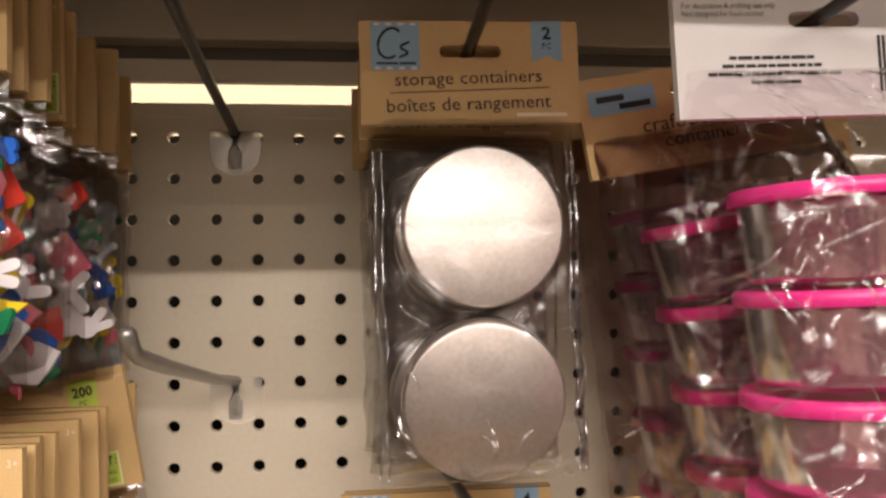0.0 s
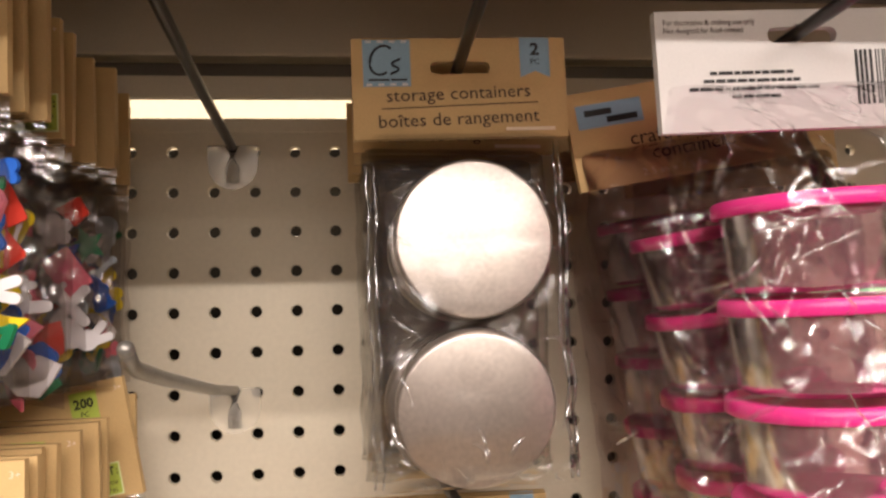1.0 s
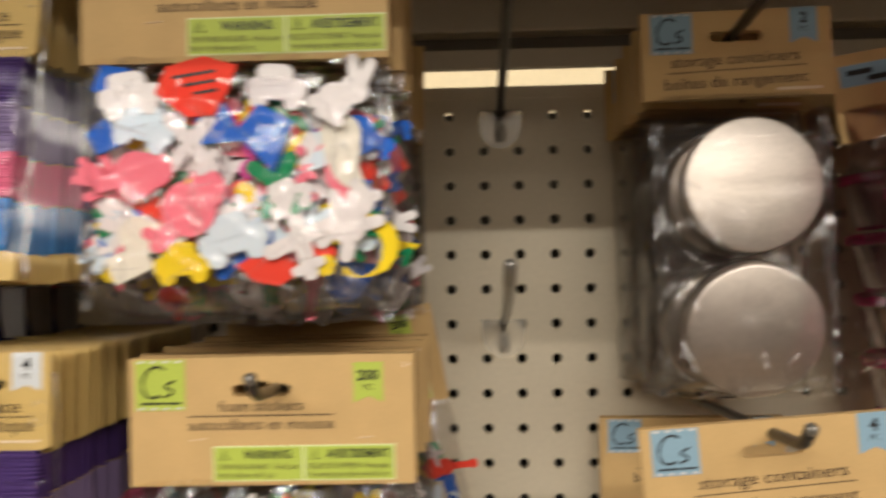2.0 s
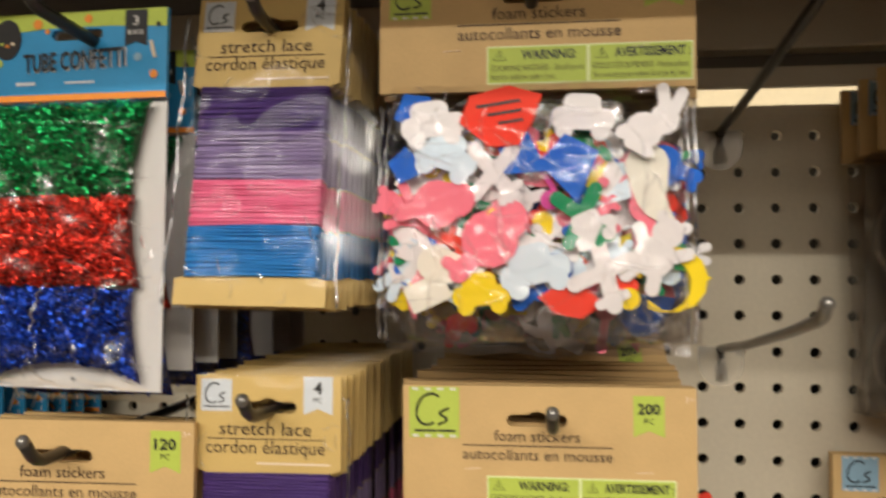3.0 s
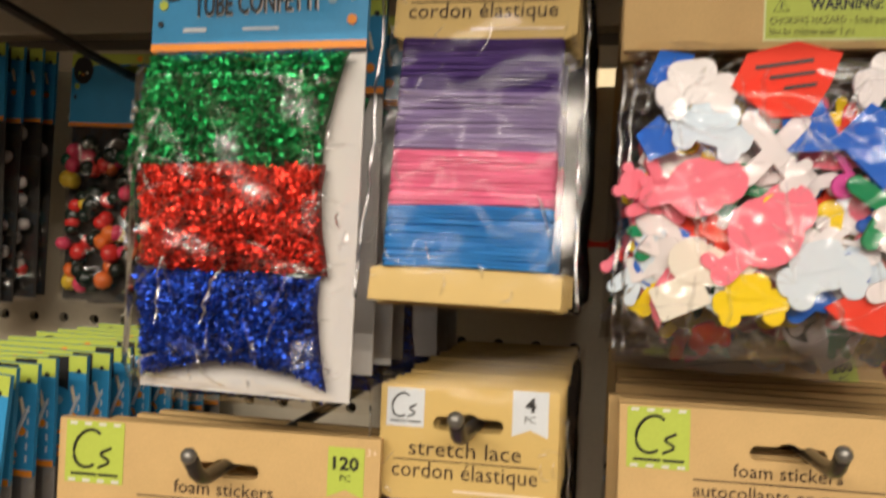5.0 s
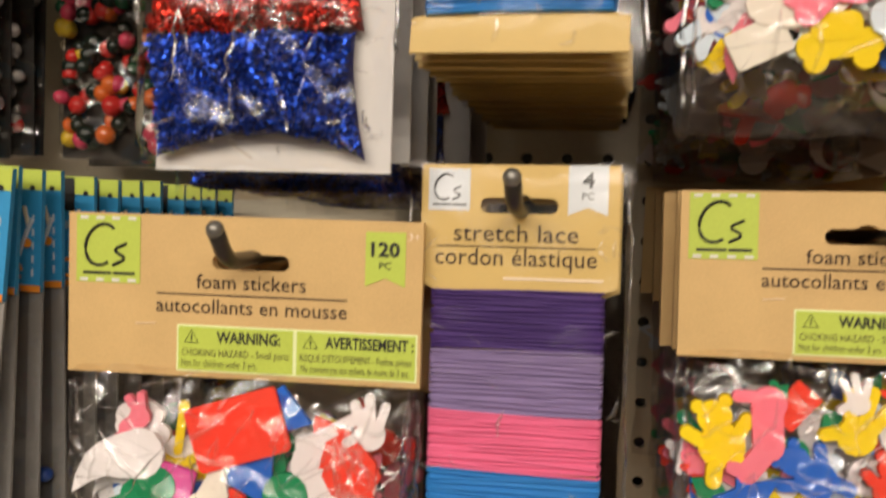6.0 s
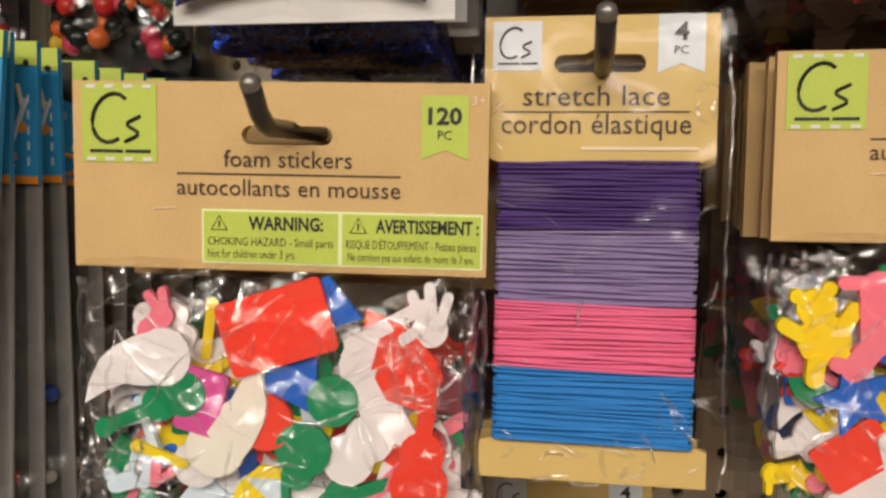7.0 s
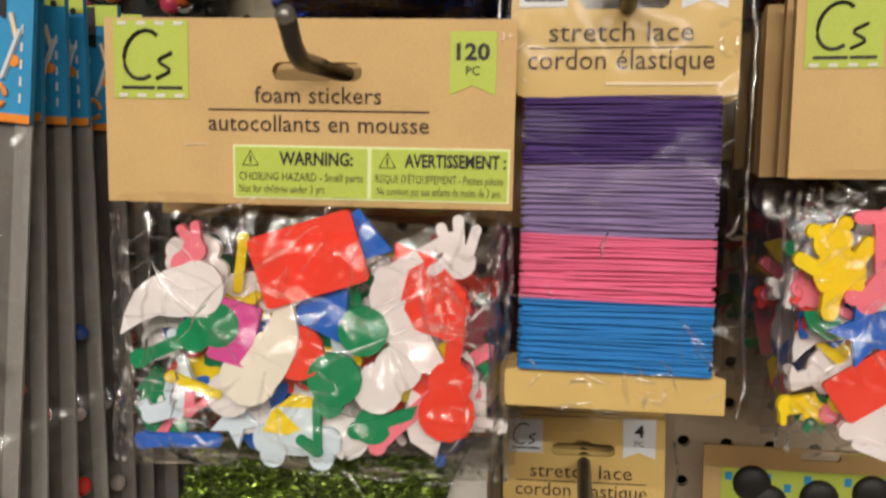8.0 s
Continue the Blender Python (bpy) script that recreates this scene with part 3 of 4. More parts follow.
def foam_header(card, w, h, count, y, big):
    """Print of the foam sticker headers; the big count has a smaller panel set higher, the middle one a bare margin."""
    margin = 0.0085 if count == "200" else 0.0
    if big:
        emblem(card, -w / 2 + 0.0140, -0.0107, 0.0190, LIME, y)
        flag(card, w / 2 - 0.0135, 0.0, 0.0165, 0.0185, LIME, y, count, "PC")
    else:
        emblem(card, -w / 2 + 0.0155, -0.0132, 0.0248, LIME, y)
        flag(card, w / 2 - 0.0134 - margin, -0.0038, 0.0144, 0.0195, LIME, y, count, "PC")
    up, mid = (0.0048, 0.002) if big else (0.0, 0.0038 - margin)
    lettering("foam stickers", 0.0410, 0.0076, INK, card, mid, -0.0264 + up, y - 0.0004)
    bar(card, INK, mid, -0.0287 + up, 0.0715, 0.0005, y - 0.0002, "rule")
    lettering("autocollants en mousse", 0.0715, 0.0076, INK, card, mid, -0.0354 + up, y - 0.0004)
    high, lift = (0.0170, 0.0028) if big else (0.0172, 0.0020)
    for k, (head, wide, small) in enumerate((("WARNING:", 0.0240, ("CHOKING HAZARD - Small parts", "Not for children under 3 yrs.")),
                                            ("AVERTISSEMENT :", 0.0320, ("RISQUE D'ÉTOUFFEMENT - Petites pièces", "Ne convient pas aux enfants de moins de 3 ans.")))):
        cx, foot = w / 2 - 0.0680 - margin + k * 0.0446, -h + lift
        lab = part("warning_label", plate(rect(cx, foot + high / 2, 0.0446, high), (), y - 0.0002, y), PALELIME, card)
        bar(lab, LIME, cx, foot + high / 2, 0.0432, high - 0.0014, y - 0.0003, "label_face")
        lettering(head, wide, 0.0058, BLACK, lab, cx + 0.0050, foot + high * 0.64, y - 0.0006, bold=0.03)
        tx, tz = cx - 0.0165, foot + high * 0.62
        part("triangle", tube([(tx - 0.0026, y - 0.0005, tz), (tx + 0.0026, y - 0.0005, tz), (tx, y - 0.0005, tz + 0.0046)], 0.0003, 4, True), BLACK, lab)
        bar(lab, BLACK, tx, tz + 0.0019, 0.0005, 0.0022, y - 0.0005)
        for i, line in enumerate(small):
            lettering(line, 0.0405 if i == 0 else (0.0285 if k == 0 else 0.0395), 0.0038, INK, lab, cx if (i == 0 or k) else cx - 0.0060, foot + high * 0.34 - i * 0.0039, y - 0.0006)
    lettering("3+", 0.004, 0.0038, PALEINK, card, w / 2 - 0.0032, -0.0065, y - 0.0004)
    for sx in (-0.036, 0.046):
        part("staple", tube([(sx - 0.004, y - 0.0003, -0.0402 + up), (sx + 0.004, y - 0.0003, -0.0397 + up)], 0.00018, 5), PALEINK, card)


COLORS = ("white", "white", "red", "green", "blue", "pink", "yellow", "white", "ice")


def foam_bag(m, w, h, total, count, pieces, fill, seed, label, palette=COLORS, detail=True, grow=0.85, spread=0.47):
    """A clear bag of foam stickers stapled under a folded kraft header."""
    rnd = random.Random(seed)
    ob = thing("foam_sticker_bag", m, label, "craft pack", "foam sticker packs")
    big = count == "160"
    card = kraft_header(ob, w, h, slot=(0.0, -0.0115) if big else (-0.0045, -0.0165) if count == "200" else (0.0035, -0.0165))
    if detail:
        foam_header(card, w, h, count, -0.0023, big)
    front = bool(pieces)
    me = film_mesh(w * 0.995, total - h + 0.006, 0.0150 if front else 0.0085, seed, creases=120 if front else 9, nx=120 if front else 18, nz=84 if front else 16, amp=0.0017, top_flat=0.2)
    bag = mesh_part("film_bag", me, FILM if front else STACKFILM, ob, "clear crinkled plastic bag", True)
    bag.location = (0, -0.001, -h + 0.004)
    if front:
        add_folds(bag, 120, 84, 120, seed + 100)
        add_folds(bag, 120, 84, 70, seed + 150, 0.0010, (0.005, 0.014), hem=True)
        add_rim(bag, 120, 84, seed + 200)
    elif count == "160":
        add_folds(bag, 18, 16, 16, seed + 100, 0.0009)
    for k, (shape, color, x, z, turn, size) in enumerate(pieces):
        z = -h * 1000 + (z + h * 1000) * (0.95 if big else 1.0)
        bit = foam_piece(ob, shape, color, x * 0.93, z, -10.5 + 6.0 * k / len(pieces) + 0.06 * max(0, abs(x) - 45), turn, size * grow, (rnd.uniform(-4, 4), rnd.uniform(-4, 4)))
        if shape == "crest":
            for q in range(3):
                bar(bit, BLACK, -0.001 + 0.002 * q, 0.006 - 0.004 * q, 0.018 - 0.004 * q, 0.0012, -0.00125)
    for k in range(fill):
        u, v = rnd.uniform(-spread, spread), rnd.uniform(0, 1) ** 0.8
        if front and (v < 0.10 or (abs(u) > 0.33 and v < 0.26)) or abs(u) > 0.36 and v < 0.12:
            continue
        size = rnd.uniform(0.45, 0.78)
        edge = w * 500 - 19 * size
        x, z = max(-edge, min(edge, u * w * 1000)), -(h * 1000 + 12 + v * (total * 1000 - h * 1000 - ((34 if big else 26) if front else 18)))
        foam_piece(ob, rnd.choice(list(SHAPES)), rnd.choice(palette), x, z, rnd.uniform(-3.6, 4.5) if front else rnd.uniform(-5, 4), rnd.uniform(0, 360), size, (rnd.uniform(-12, 12), rnd.uniform(-12, 12)))
    return ob


BIG = [("crest", "red", -14, -68, 8, 1.25), ("rabbit", "white", 50, -75, -20, 0.95), ("car", "white", 23, -69, -5, 1.0), ("car", "white", -47, -71, 8, 1.05), ("car", "ice", -41, -86, -18, 1.05),
       ("plane", "white", -18, -93, 40, 1.0), ("kite", "blue", 17, -89, 10, 1.1), ("kite", "blue", -6, -85, 60, 0.9), ("kite", "blue", -56, -64, 30, 0.8), ("kite", "blue", -60, -89, 80, 0.7),
       ("whale", "pink", -45, -107, -15, 1.05), ("dot", "yellow", -44, -102, 0, 0.5), ("whale", "pink", -20, -123, 20, 1.25), ("dot", "yellow", -18, -112, 0, 0.45), ("plane", "green", 23, -113, 55, 1.0),
       ("car", "white", 27, -119, 25, 0.8), ("car", "ice", 1, -138, 15, 1.15), ("plane", "white", 33, -138, 15, 1.1), ("bear", "white", 55, -131, -30, 1.05), ("dove", "cream", 52, -95, 90, 1.15),
       ("banana", "yellow", 64, -141, 200, 1.1), ("car", "yellow", -24, -149, 5, 0.95), ("dove", "cream", -42, -136, 160, 1.0), ("tag", "cream", -50, -148, 25, 0.65), ("whale", "pink", 52, -108, 70, 0.75),
       ("leaf", "green", 66, -130, 40, 0.8), ("leaf", "red", 18, -151, 85, 1.1), ("dot", "yellow", 44, -150, 0, 0.7), ("note", "magenta", 8, -105, 30, 0.8)]
SMALL = [("guitar", "green", -29, -97.5, 115, 0.85), ("tag", "red", 3, -75.5, 18, 1.05), ("dove", "white", -41, -86.5, 5, 1.0), ("tag", "magenta", -23, -100, 75, 0.62), ("dove", "cream", -14, -111, 222, 1.05),
         ("dot", "green", 12, -114, 0, 1.15), ("dot", "green", 22, -98, 0, 1.05), ("note", "green", 10, -122, 180, 0.8), ("dot", "red", -1, -106, 0, 1.15), ("guitar", "red", 51, -124, -5, 1.05),
         ("leaf", "red", 45, -86, 35, 1.3), ("hand", "white", 54, -75, 5, 0.70), ("strip", "white", 40, -74, 30, 0.9), ("dove", "white", 35, -92, 100, 1.05), ("dot", "white", 27, -117, 0, 1.05),
         ("dot", "white", 34, -110, 0, 1.0), ("kite", "blue", 8, -92, 30, 0.75), ("kite", "blue", 19, -69, 75, 0.7), ("leaf", "yellow", -3, -127, 120, 0.75), ("strip", "yellow", -39, -119, -20, 0.6),
         ("strip", "blue", -45, -138, 2, 0.9), ("car", "ice", -2, -136, 0, 0.95), ("strip", "green", 30, -128, 20, 0.8), ("dot", "green", 25, -130, 0, 0.8), ("strip", "pink", 36, -128, 45, 0.9),
         ("rabbit", "pink", -42, -79, 10, 0.5), ("dot", "white", -27, -122, 0, 1.0), ("note", "ice", -45, -122, 20, 0.9), ("leaf", "white", 43, -129, 20, 0.8), ("dove", "white", 12, -133, -30, 0.8)]
ZOO = [("bear", "yellow", -58, -94, 15, 1.25), ("seahorse", "pink", -43, -90, -8, 1.35), ("star", "blue", -47, -113, 20, 1.5), ("tag", "red", -46, -132, 35, 1.05), ("rabbit", "white", -42, -146, -10, 1.25),
       ("leaf", "green", -39, -76, -40, 0.7), ("tag", "red", -31, -78, 50, 0.7), ("leaf", "green", -61, -112, 60, 0.8), ("hand", "white", -8, -76, 10, 0.75), ("hand", "yellow", -8, -88, -15, 1.3),
       ("plane", "green", -40, -78, 70, 0.7), ("strip", "yellow", -34, -76, 40, 0.7), ("bear", "blue", -22, -105, 50, 1.1), ("bear", "red", 6, -108, 0, 1.0), ("car", "blue", 22, -88, 0, 1.0), ("star", "red", 8, -74, 0, 1.0),
       ("bear", "pink", -68 + 9, -104, 80, 0.7), ("dot", "green", -30, -96, 0, 1.0), ("dot", "yellow", -54, -140, 0, 0.6), ("dot", "pink", -57, -144, 0, 0.6)]

foam_bag(pose(-0.0865, -0.2395, 1.5875, 0, 0.0, 0), 0.139, 0.0535, 0.163, "160", BIG, 130, 3, "clear bag of coloured foam stickers under a kraft header")
foam_bag(pose(-0.0815, -0.203, 1.3985, 0, -0.6, 0), 0.140, 0.0625, 0.158, "200", ZOO, 120, 5, "clear bag of foam animal stickers under a kraft header", grow=0.68)
foam_bag(pose(-0.3082, -0.2465, 1.3835, 0, 0.2, 4.0), 0.1328, 0.0590, 0.147, "120", SMALL, 115, 8, "clear bag of foam bird and music stickers under kraft header", grow=0.97, spread=0.40)
rnd = random.Random(21)
for k, y in enumerate((-0.226, -0.212, -0.196, -0.176, -0.152, -0.128, -0.104, -0.082, -0.062, -0.044, -0.028)):
    bag = foam_bag(pose(-0.0855 + rnd.uniform(-0.003, 0.004), y, 1.5875 - 0.010 * (k / 10) ** 1.5 + rnd.uniform(-0.003, 0.001), rnd.uniform(-3, 2), rnd.uniform(-1.5, 1.5), rnd.uniform(-3, 5)),
             0.139, 0.0535, 0.165 + rnd.uniform(-0.004, 0.006), "160", [], 38, 30 + k, "clear bag of foam stickers hanging behind its like", detail=k in (0, 4))
    if k in (0, 2):
        for q, c in enumerate(("pink", "red", "yellow", "red", "green", "yellow", "pink", "blue")):
            foam_piece(bag, ("kite", "tag")[q % 2], c, 52 + 2 * math.sin(q), -84 - 8.5 * q, -7.5 + 0.7 * q, 20 + 5 * q, 0.85, (0, 14))
for k, y in enumerate((-0.190, -0.176, -0.160, -0.142, -0.122, -0.100, -0.066, -0.048, -0.030)):
    up = 11.0 if k == 6 else rnd.uniform(-1.2, 1.2)
    foam_bag(pose(-0.0835 + rnd.uniform(-0.004, 0.004), y, 1.400 + (0.004 if k > 5 else rnd.uniform(-0.003, 0.002)), rnd.uniform(-2, 2), -up, rnd.uniform(-4, 3)),
             0.140, 0.0625, 0.156, "200", [], 34, 50 + k, "clear bag of foam stickers hanging behind its like", detail=k in (3, 6))
for k, y in enumerate((-0.215, -0.195, -0.175)):
    foam_bag(pose(-0.306, y, 1.3765 - 0.002 * k, 0, 0.8, 2.0), 0.134, 0.0590, 0.145, "120", [], 24, 70 + k, "clear bag of foam stickers hanging behind its like", detail=False)


# ---- stretch lace packs ----
def cord_loop(z, w, rnd, half, r=0.00058, seg=6):
    """One turn of elastic cord round a card, a little uneven."""
    slope, sag, push = rnd.uniform(-0.0008, 0.0008), rnd.uniform(-0.0007, 0.0007), rnd.uniform(-0.0005, 0.0004)
    wide = w + rnd.uniform(-0.0004, 0.0004)
    path = [((i / 9 - 0.5) * wide, -half + push - 0.0003 * math.sin(math.pi * i / 9), z + slope * (i / 9 - 0.5) * 2 + sag * math.sin(math.pi * i / 9)) for i in range(10)]
    path += [(wide / 2 + 0.0008 * math.sin(a), -half + a * half * 0.8, z + slope) for a in (0.6, 1.2, 1.9)]
    path += [(-wide / 2 - 0.0008 * math.sin(a), -half + a * half * 0.8, z - slope) for a in (1.9, 1.2, 0.6)]
    return tube(path, r, seg, True)


def lace_pack(m, seed, label, front=True):
    ob = thing("stretch_lace_pack", m, label, "craft pack", "stretch lace packs")
    rnd = random.Random(seed)
    outline = [(-0.0350, 0.0), (-0.0350, -0.0425), (-0.0292, -0.0450), (-0.0292, -0.1310), (-0.0350, -0.1325), (-0.0350, -0.1440),
               (0.0350, -0.1440), (0.0350, -0.1325), (0.0292, -0.1310), (0.0292, -0.0450), (0.0350, -0.0425), (0.0350, 0.0)]
    card = part("card", plate(outline, (slot_outline(0.0, -0.0145, 0.0275, 0.0055),), -0.0007, 0.0007), STRAW, ob)
    y = -0.0008
    if front:
        emblem(card, -0.0250, -0.0090, 0.0150, ICE, y, stitch=WHITE, ink=BLACK)
        flag(card, 0.0240, 0.0, 0.0138, 0.0175, ICE, y, "4", "PC")
        lettering("stretch lace", 0.0440, 0.0088, INK, card, -0.001, -0.0272, y - 0.0004)
        bar(card, INK, -0.001, -0.0291, 0.0560, 0.0004, y - 0.0002, "rule")
        lettering("cordon élastique", 0.0570, 0.0088, INK, card, -0.001, -0.0357, y - 0.0004)
        bar(card, PALEINK, 0.0125, -0.0402, 0.035, 0.0010, y - 0.0002)
    edges = (-0.0445, -0.0655, -0.0880, -0.1085, -0.1315)
    for k, c in enumerate(("purple", "lilac", "pink", "blue")):
        band = part("cord_band", box(-0.0294, 0.0294, -0.0019, 0.0019, edges[k + 1] + 0.0003, edges[k] - 0.0003, 0.0006), CORD[c], ob, c + " elastic cord wound round the card")
        if front:
            for i in range(26):
                part("cord", cord_loop(edges[k] - (i + 0.5) * (edges[k] - edges[k + 1]) / 26, 0.0592, rnd, 0.0024, 0.00052), CORD[c], band, "", True)
    me = film_mesh(0.0785, 0.1475, 0.0040, seed, nx=44 if front else 8, nz=70 if front else 10, creases=26 if front else 4, amp=0.0011, top_flat=0.22, foot=0.93)
    f = mesh_part("film_sleeve", me, FINEFILM, ob, "tight clear plastic sleeve", True)
    f.location = (0, -0.0014, 0.0012)
    if front:
        add_folds(f, 44, 70, 14, seed + 100, 0.0005, (0.006, 0.02))
        add_folds(f, 44, 70, 36, seed + 150, 0.0008, (0.005, 0.014), hem=True)
        add_rim(f, 44, 70, seed + 200, 0.0007, (0.0,))
    return ob


def stack(first, x, z, ys, rnd, tilt=0.0):
    for k, y in enumerate(ys):
        copy_thing(first, pose(x + rnd.uniform(-0.001, 0.001), y, z + rnd.uniform(-0.001, 0.001), tilt * (1 - (k + 1) / len(ys)) + rnd.uniform(-0.4, 0.4), rnd.uniform(-0.7, 0.7), rnd.uniform(-1.0, 1.0)))


LACE = "four colours of stretch lace on a straw-coloured card"
lace_pack(pose(-0.2070, -0.2410, 1.5805, -9.0, 0.6, -1.5), 4, LACE)
lace = lace_pack(pose(-0.2072, -0.2345, 1.5800, -8.0, 0.6, -1.0), 5, LACE + " behind its like", False)
stack(lace, -0.2075, 1.5795, [-0.2285 + 0.0066 * k for k in range(27)], rnd, -8.0)
lace_pack(pose(-0.2095, -0.2350, 1.4045, -2.0, -0.3, 1.0), 6, LACE)
stack(lace, -0.2095, 1.4035, [-0.2285 + 0.0066 * k for k in range(27)], rnd, -1.0)
lace_pack(pose(-0.2160, -0.1500, 1.2284, -1.0, -1.5, 1.0), 9, LACE)
stack(lace, -0.2160, 1.2280, [-0.1430 + 0.0066 * k for k in range(10)], rnd)


# ---- tube confetti packs ----
def shred_bag(ob, color, x, z, w, h, seed, sag=0.0, n=4200, skew=0.0):
    """A small pillow of cut foil: a dark body with thousands of loose foil strips over it."""
    rnd = random.Random(seed)

    def place(u, v):
        full = max(0.0, (1 - abs(2 * u - 1) ** 3)) ** 0.7 * max(0.0, (1 - abs(2 * v - 1) ** 3)) ** 0.7
        pinch = 1 - 0.05 * math.sin(math.pi * v)
        px = x + (u - 0.5) * w * pinch + skew * (v - 0.5) * 0.01
        pz = z - v * h + sag * math.sin(math.pi * u) * v + 0.002 * noise.noise(Vector((px * 60, v * 3, seed)))
        py = -0.0025 - 0.0105 * full - 0.0015 * noise.noise(Vector((px * 90, pz * 90, seed)))
        return Vector((px, py, pz))

    bm = bmesh.new()
    g = [[bm.verts.new(place(i / 24, j / 14)) for i in range(25)] for j in range(15)]
    for j in range(14):
        for i in range(24):
            bm.faces.new((g[j][i], g[j + 1][i], g[j + 1][i + 1], g[j][i + 1]))
    part("foil_pouch", bm, SHREDBASE[color], ob, "small pouch of %s foil shreds" % color, True)
    verts, faces = [], []
    for _ in range(n):
        u, v = rnd.uniform(0.015, 0.985), rnd.uniform(0.02, 0.98)
        p = place(u, v)
        p.y -= rnd.uniform(0.0002, 0.0014)
        turn = Euler((rnd.gauss(0, 0.45), rnd.uniform(0, math.pi) if rnd.random() < 0.4 else rnd.gauss(0, 0.5), rnd.gauss(0, 0.45))).to_matrix()
        a, b = rnd.uniform(0.0008, 0.0021), rnd.uniform(0.0002, 0.0004)
        base = len(verts)
        verts += [p + turn @ Vector((sx * a, bow, sz * b)) for sx, sz, bow in ((-1, -1, 0), (0, -1, -0.0004), (1, -1, 0), (1, 1, 0), (0, 1, -0.0004), (-1, 1, 0))]
        faces += [(base, base + 1, base + 4, base + 5), (base + 1, base + 2, base + 3, base + 4)]
    me = bpy.data.meshes.new("foil_shreds")
    me.from_pydata(verts, [], faces)
    me.update()
    mesh_part("foil_shreds", me, SHRED[color], ob, "loose glittering %s foil shreds" % color, kind="stuff")


def party_header(ob, w, h, words=True, thick=0.0012):
    """Lime and azure header with an orange foot, a dark badge and a black flag."""
    card = part("header_card", plate(rect(0, -h / 2, w, h), (slot_outline(0, -0.0105, 0.026, 0.005),), -thick, thick), AZURE, ob)
    y = -thick - 0.0001
    part("lime_band", plate([(-w / 2, 0), (-w / 2, -0.0095), (-0.016, -0.0072), (-0.014, -0.0072), (0.014, -0.0070), (w / 2, -0.0085), (w / 2, 0)], (), y - 0.0001, y), LIME, card)
    bar(card, ORANGE, 0, -h + 0.0014, w, 0.0028, y - 0.0001, "orange_edge")
    badge = part("badge", plate([(-w / 2 + 0.0090 + 0.0075 * math.cos(a), -0.0115 + 0.0095 * math.sin(a)) for a in np.linspace(0, 6.0, 20)], (), y - 0.0004, y - 0.0002), BLACK, card)
    for i, c in enumerate((LIME, ORANGE, PALEINK)):
        bar(badge, c, -w / 2 + 0.0065 + i * 0.0028, -0.0135 - 0.001 * (i % 2), 0.0018, 0.0012, y - 0.0006)
    fl = [(w / 2 - 0.0205, -0.0005), (w / 2 - 0.0205, -0.0170), (w / 2 - 0.0150, -0.0150), (w / 2 - 0.0095, -0.0170), (w / 2 - 0.0095, -0.0005)]
    f = part("count_flag", plate(fl, (), y - 0.0004, y - 0.0002), BLACK, card)
    for px, pz, r, c in ((-0.040, -0.0225, 0.0020, LIME), (-0.041, -0.0300, 0.0013, BLACK), (0.031, -0.0220, 0.0020, SKY), (0.039, -0.0300, 0.0020, ORANGE), (0.006, -0.0035, 0.0020, ORANGE),
                         (0.016, -0.0042, 0.0022, LIME), (-0.020, -0.0050, 0.0024, ORANGE), (-0.015, -0.0085, 0.0012, ORANGE), (0.041, -0.0075, 0.0012, BLACK)):
        part("dot", plate(disc(px * w / 0.09, pz, r, 10), (), y - 0.0005, y - 0.0003), c, card)
    part("pencil", tube([(0.0375, y - 0.0004, -0.0150), (0.0395, y - 0.0004, -0.0225)], 0.0008, 6), PALEINK, card)
    if words:
        lettering("3", 0.0028, 0.0060, WHITE, f, w / 2 - 0.0150, -0.0075, y - 0.0007)
        lettering("BAGS", 0.0078, 0.0030, WHITE, f, w / 2 - 0.0150, -0.0118, y - 0.0007)
        shade = lettering("TUBE CONFETTI", 0.0520, 0.0128, WHITE, card, -0.0008, -0.0266, y - 0.0004, 2.0)
        shade.location = (0.0004, 0, -0.0004)
        lettering("TUBE CONFETTI", 0.0515, 0.0120, BLACK, card, -0.0008, -0.0264, y - 0.0007, 2.0, bold=0.02)
        bar(card, ICE, -0.0260, -0.0325, 0.010, 0.0016, y - 0.0002)
        bar(card, ICE, 0.0020, -0.0325, 0.015, 0.0010, y - 0.0002)
    return card


def confetti_pack(m, seed, colors, label, short=False):
    ob = thing("tube_confetti_pack", m, label, "party pack", "confetti packs")
    party_header(ob, 0.0900, 0.0405)
    part("backing_card", plate(rect(0, -0.0780 if short else -0.0860, 0.0880, 0.1560 if short else 0.1720), (slot_outline(0, -0.0105, 0.026, 0.005),), 0.0016, 0.0026), GREYCARD if "olive" in colors else WHITE, ob, "white backing card")
    for k, c in enumerate(colors):
        shred_bag(ob, c, (-0.007, -0.006, -0.0045)[k], -0.0425 - 0.0415 * k, (0.084, 0.079, 0.0775)[k], (0.0435, 0.0415, 0.0420)[k], seed + k, 0.008 if k == 2 and not short else 0.0, skew=(-1, 0.3, 0.5)[k])
    me = film_mesh(0.093, 0.131, 0.0185, seed + 7, nx=50, nz=60, creases=30, amp=0.0022, top_flat=0.1, foot=0.9)
    f = mesh_part("film_bag", me, TAUTFILM, ob, "clear crinkled plastic bag", True)
    f.location = (-0.0015, -0.001, -0.040)
    if not short:
        add_folds(f, 50, 60, 24, seed + 100, 0.0009, (0.014, 0.04), foot=0.9)
        add_folds(f, 50, 60, 40, seed + 150, 0.0009, (0.005, 0.014), hem=True)
    return ob


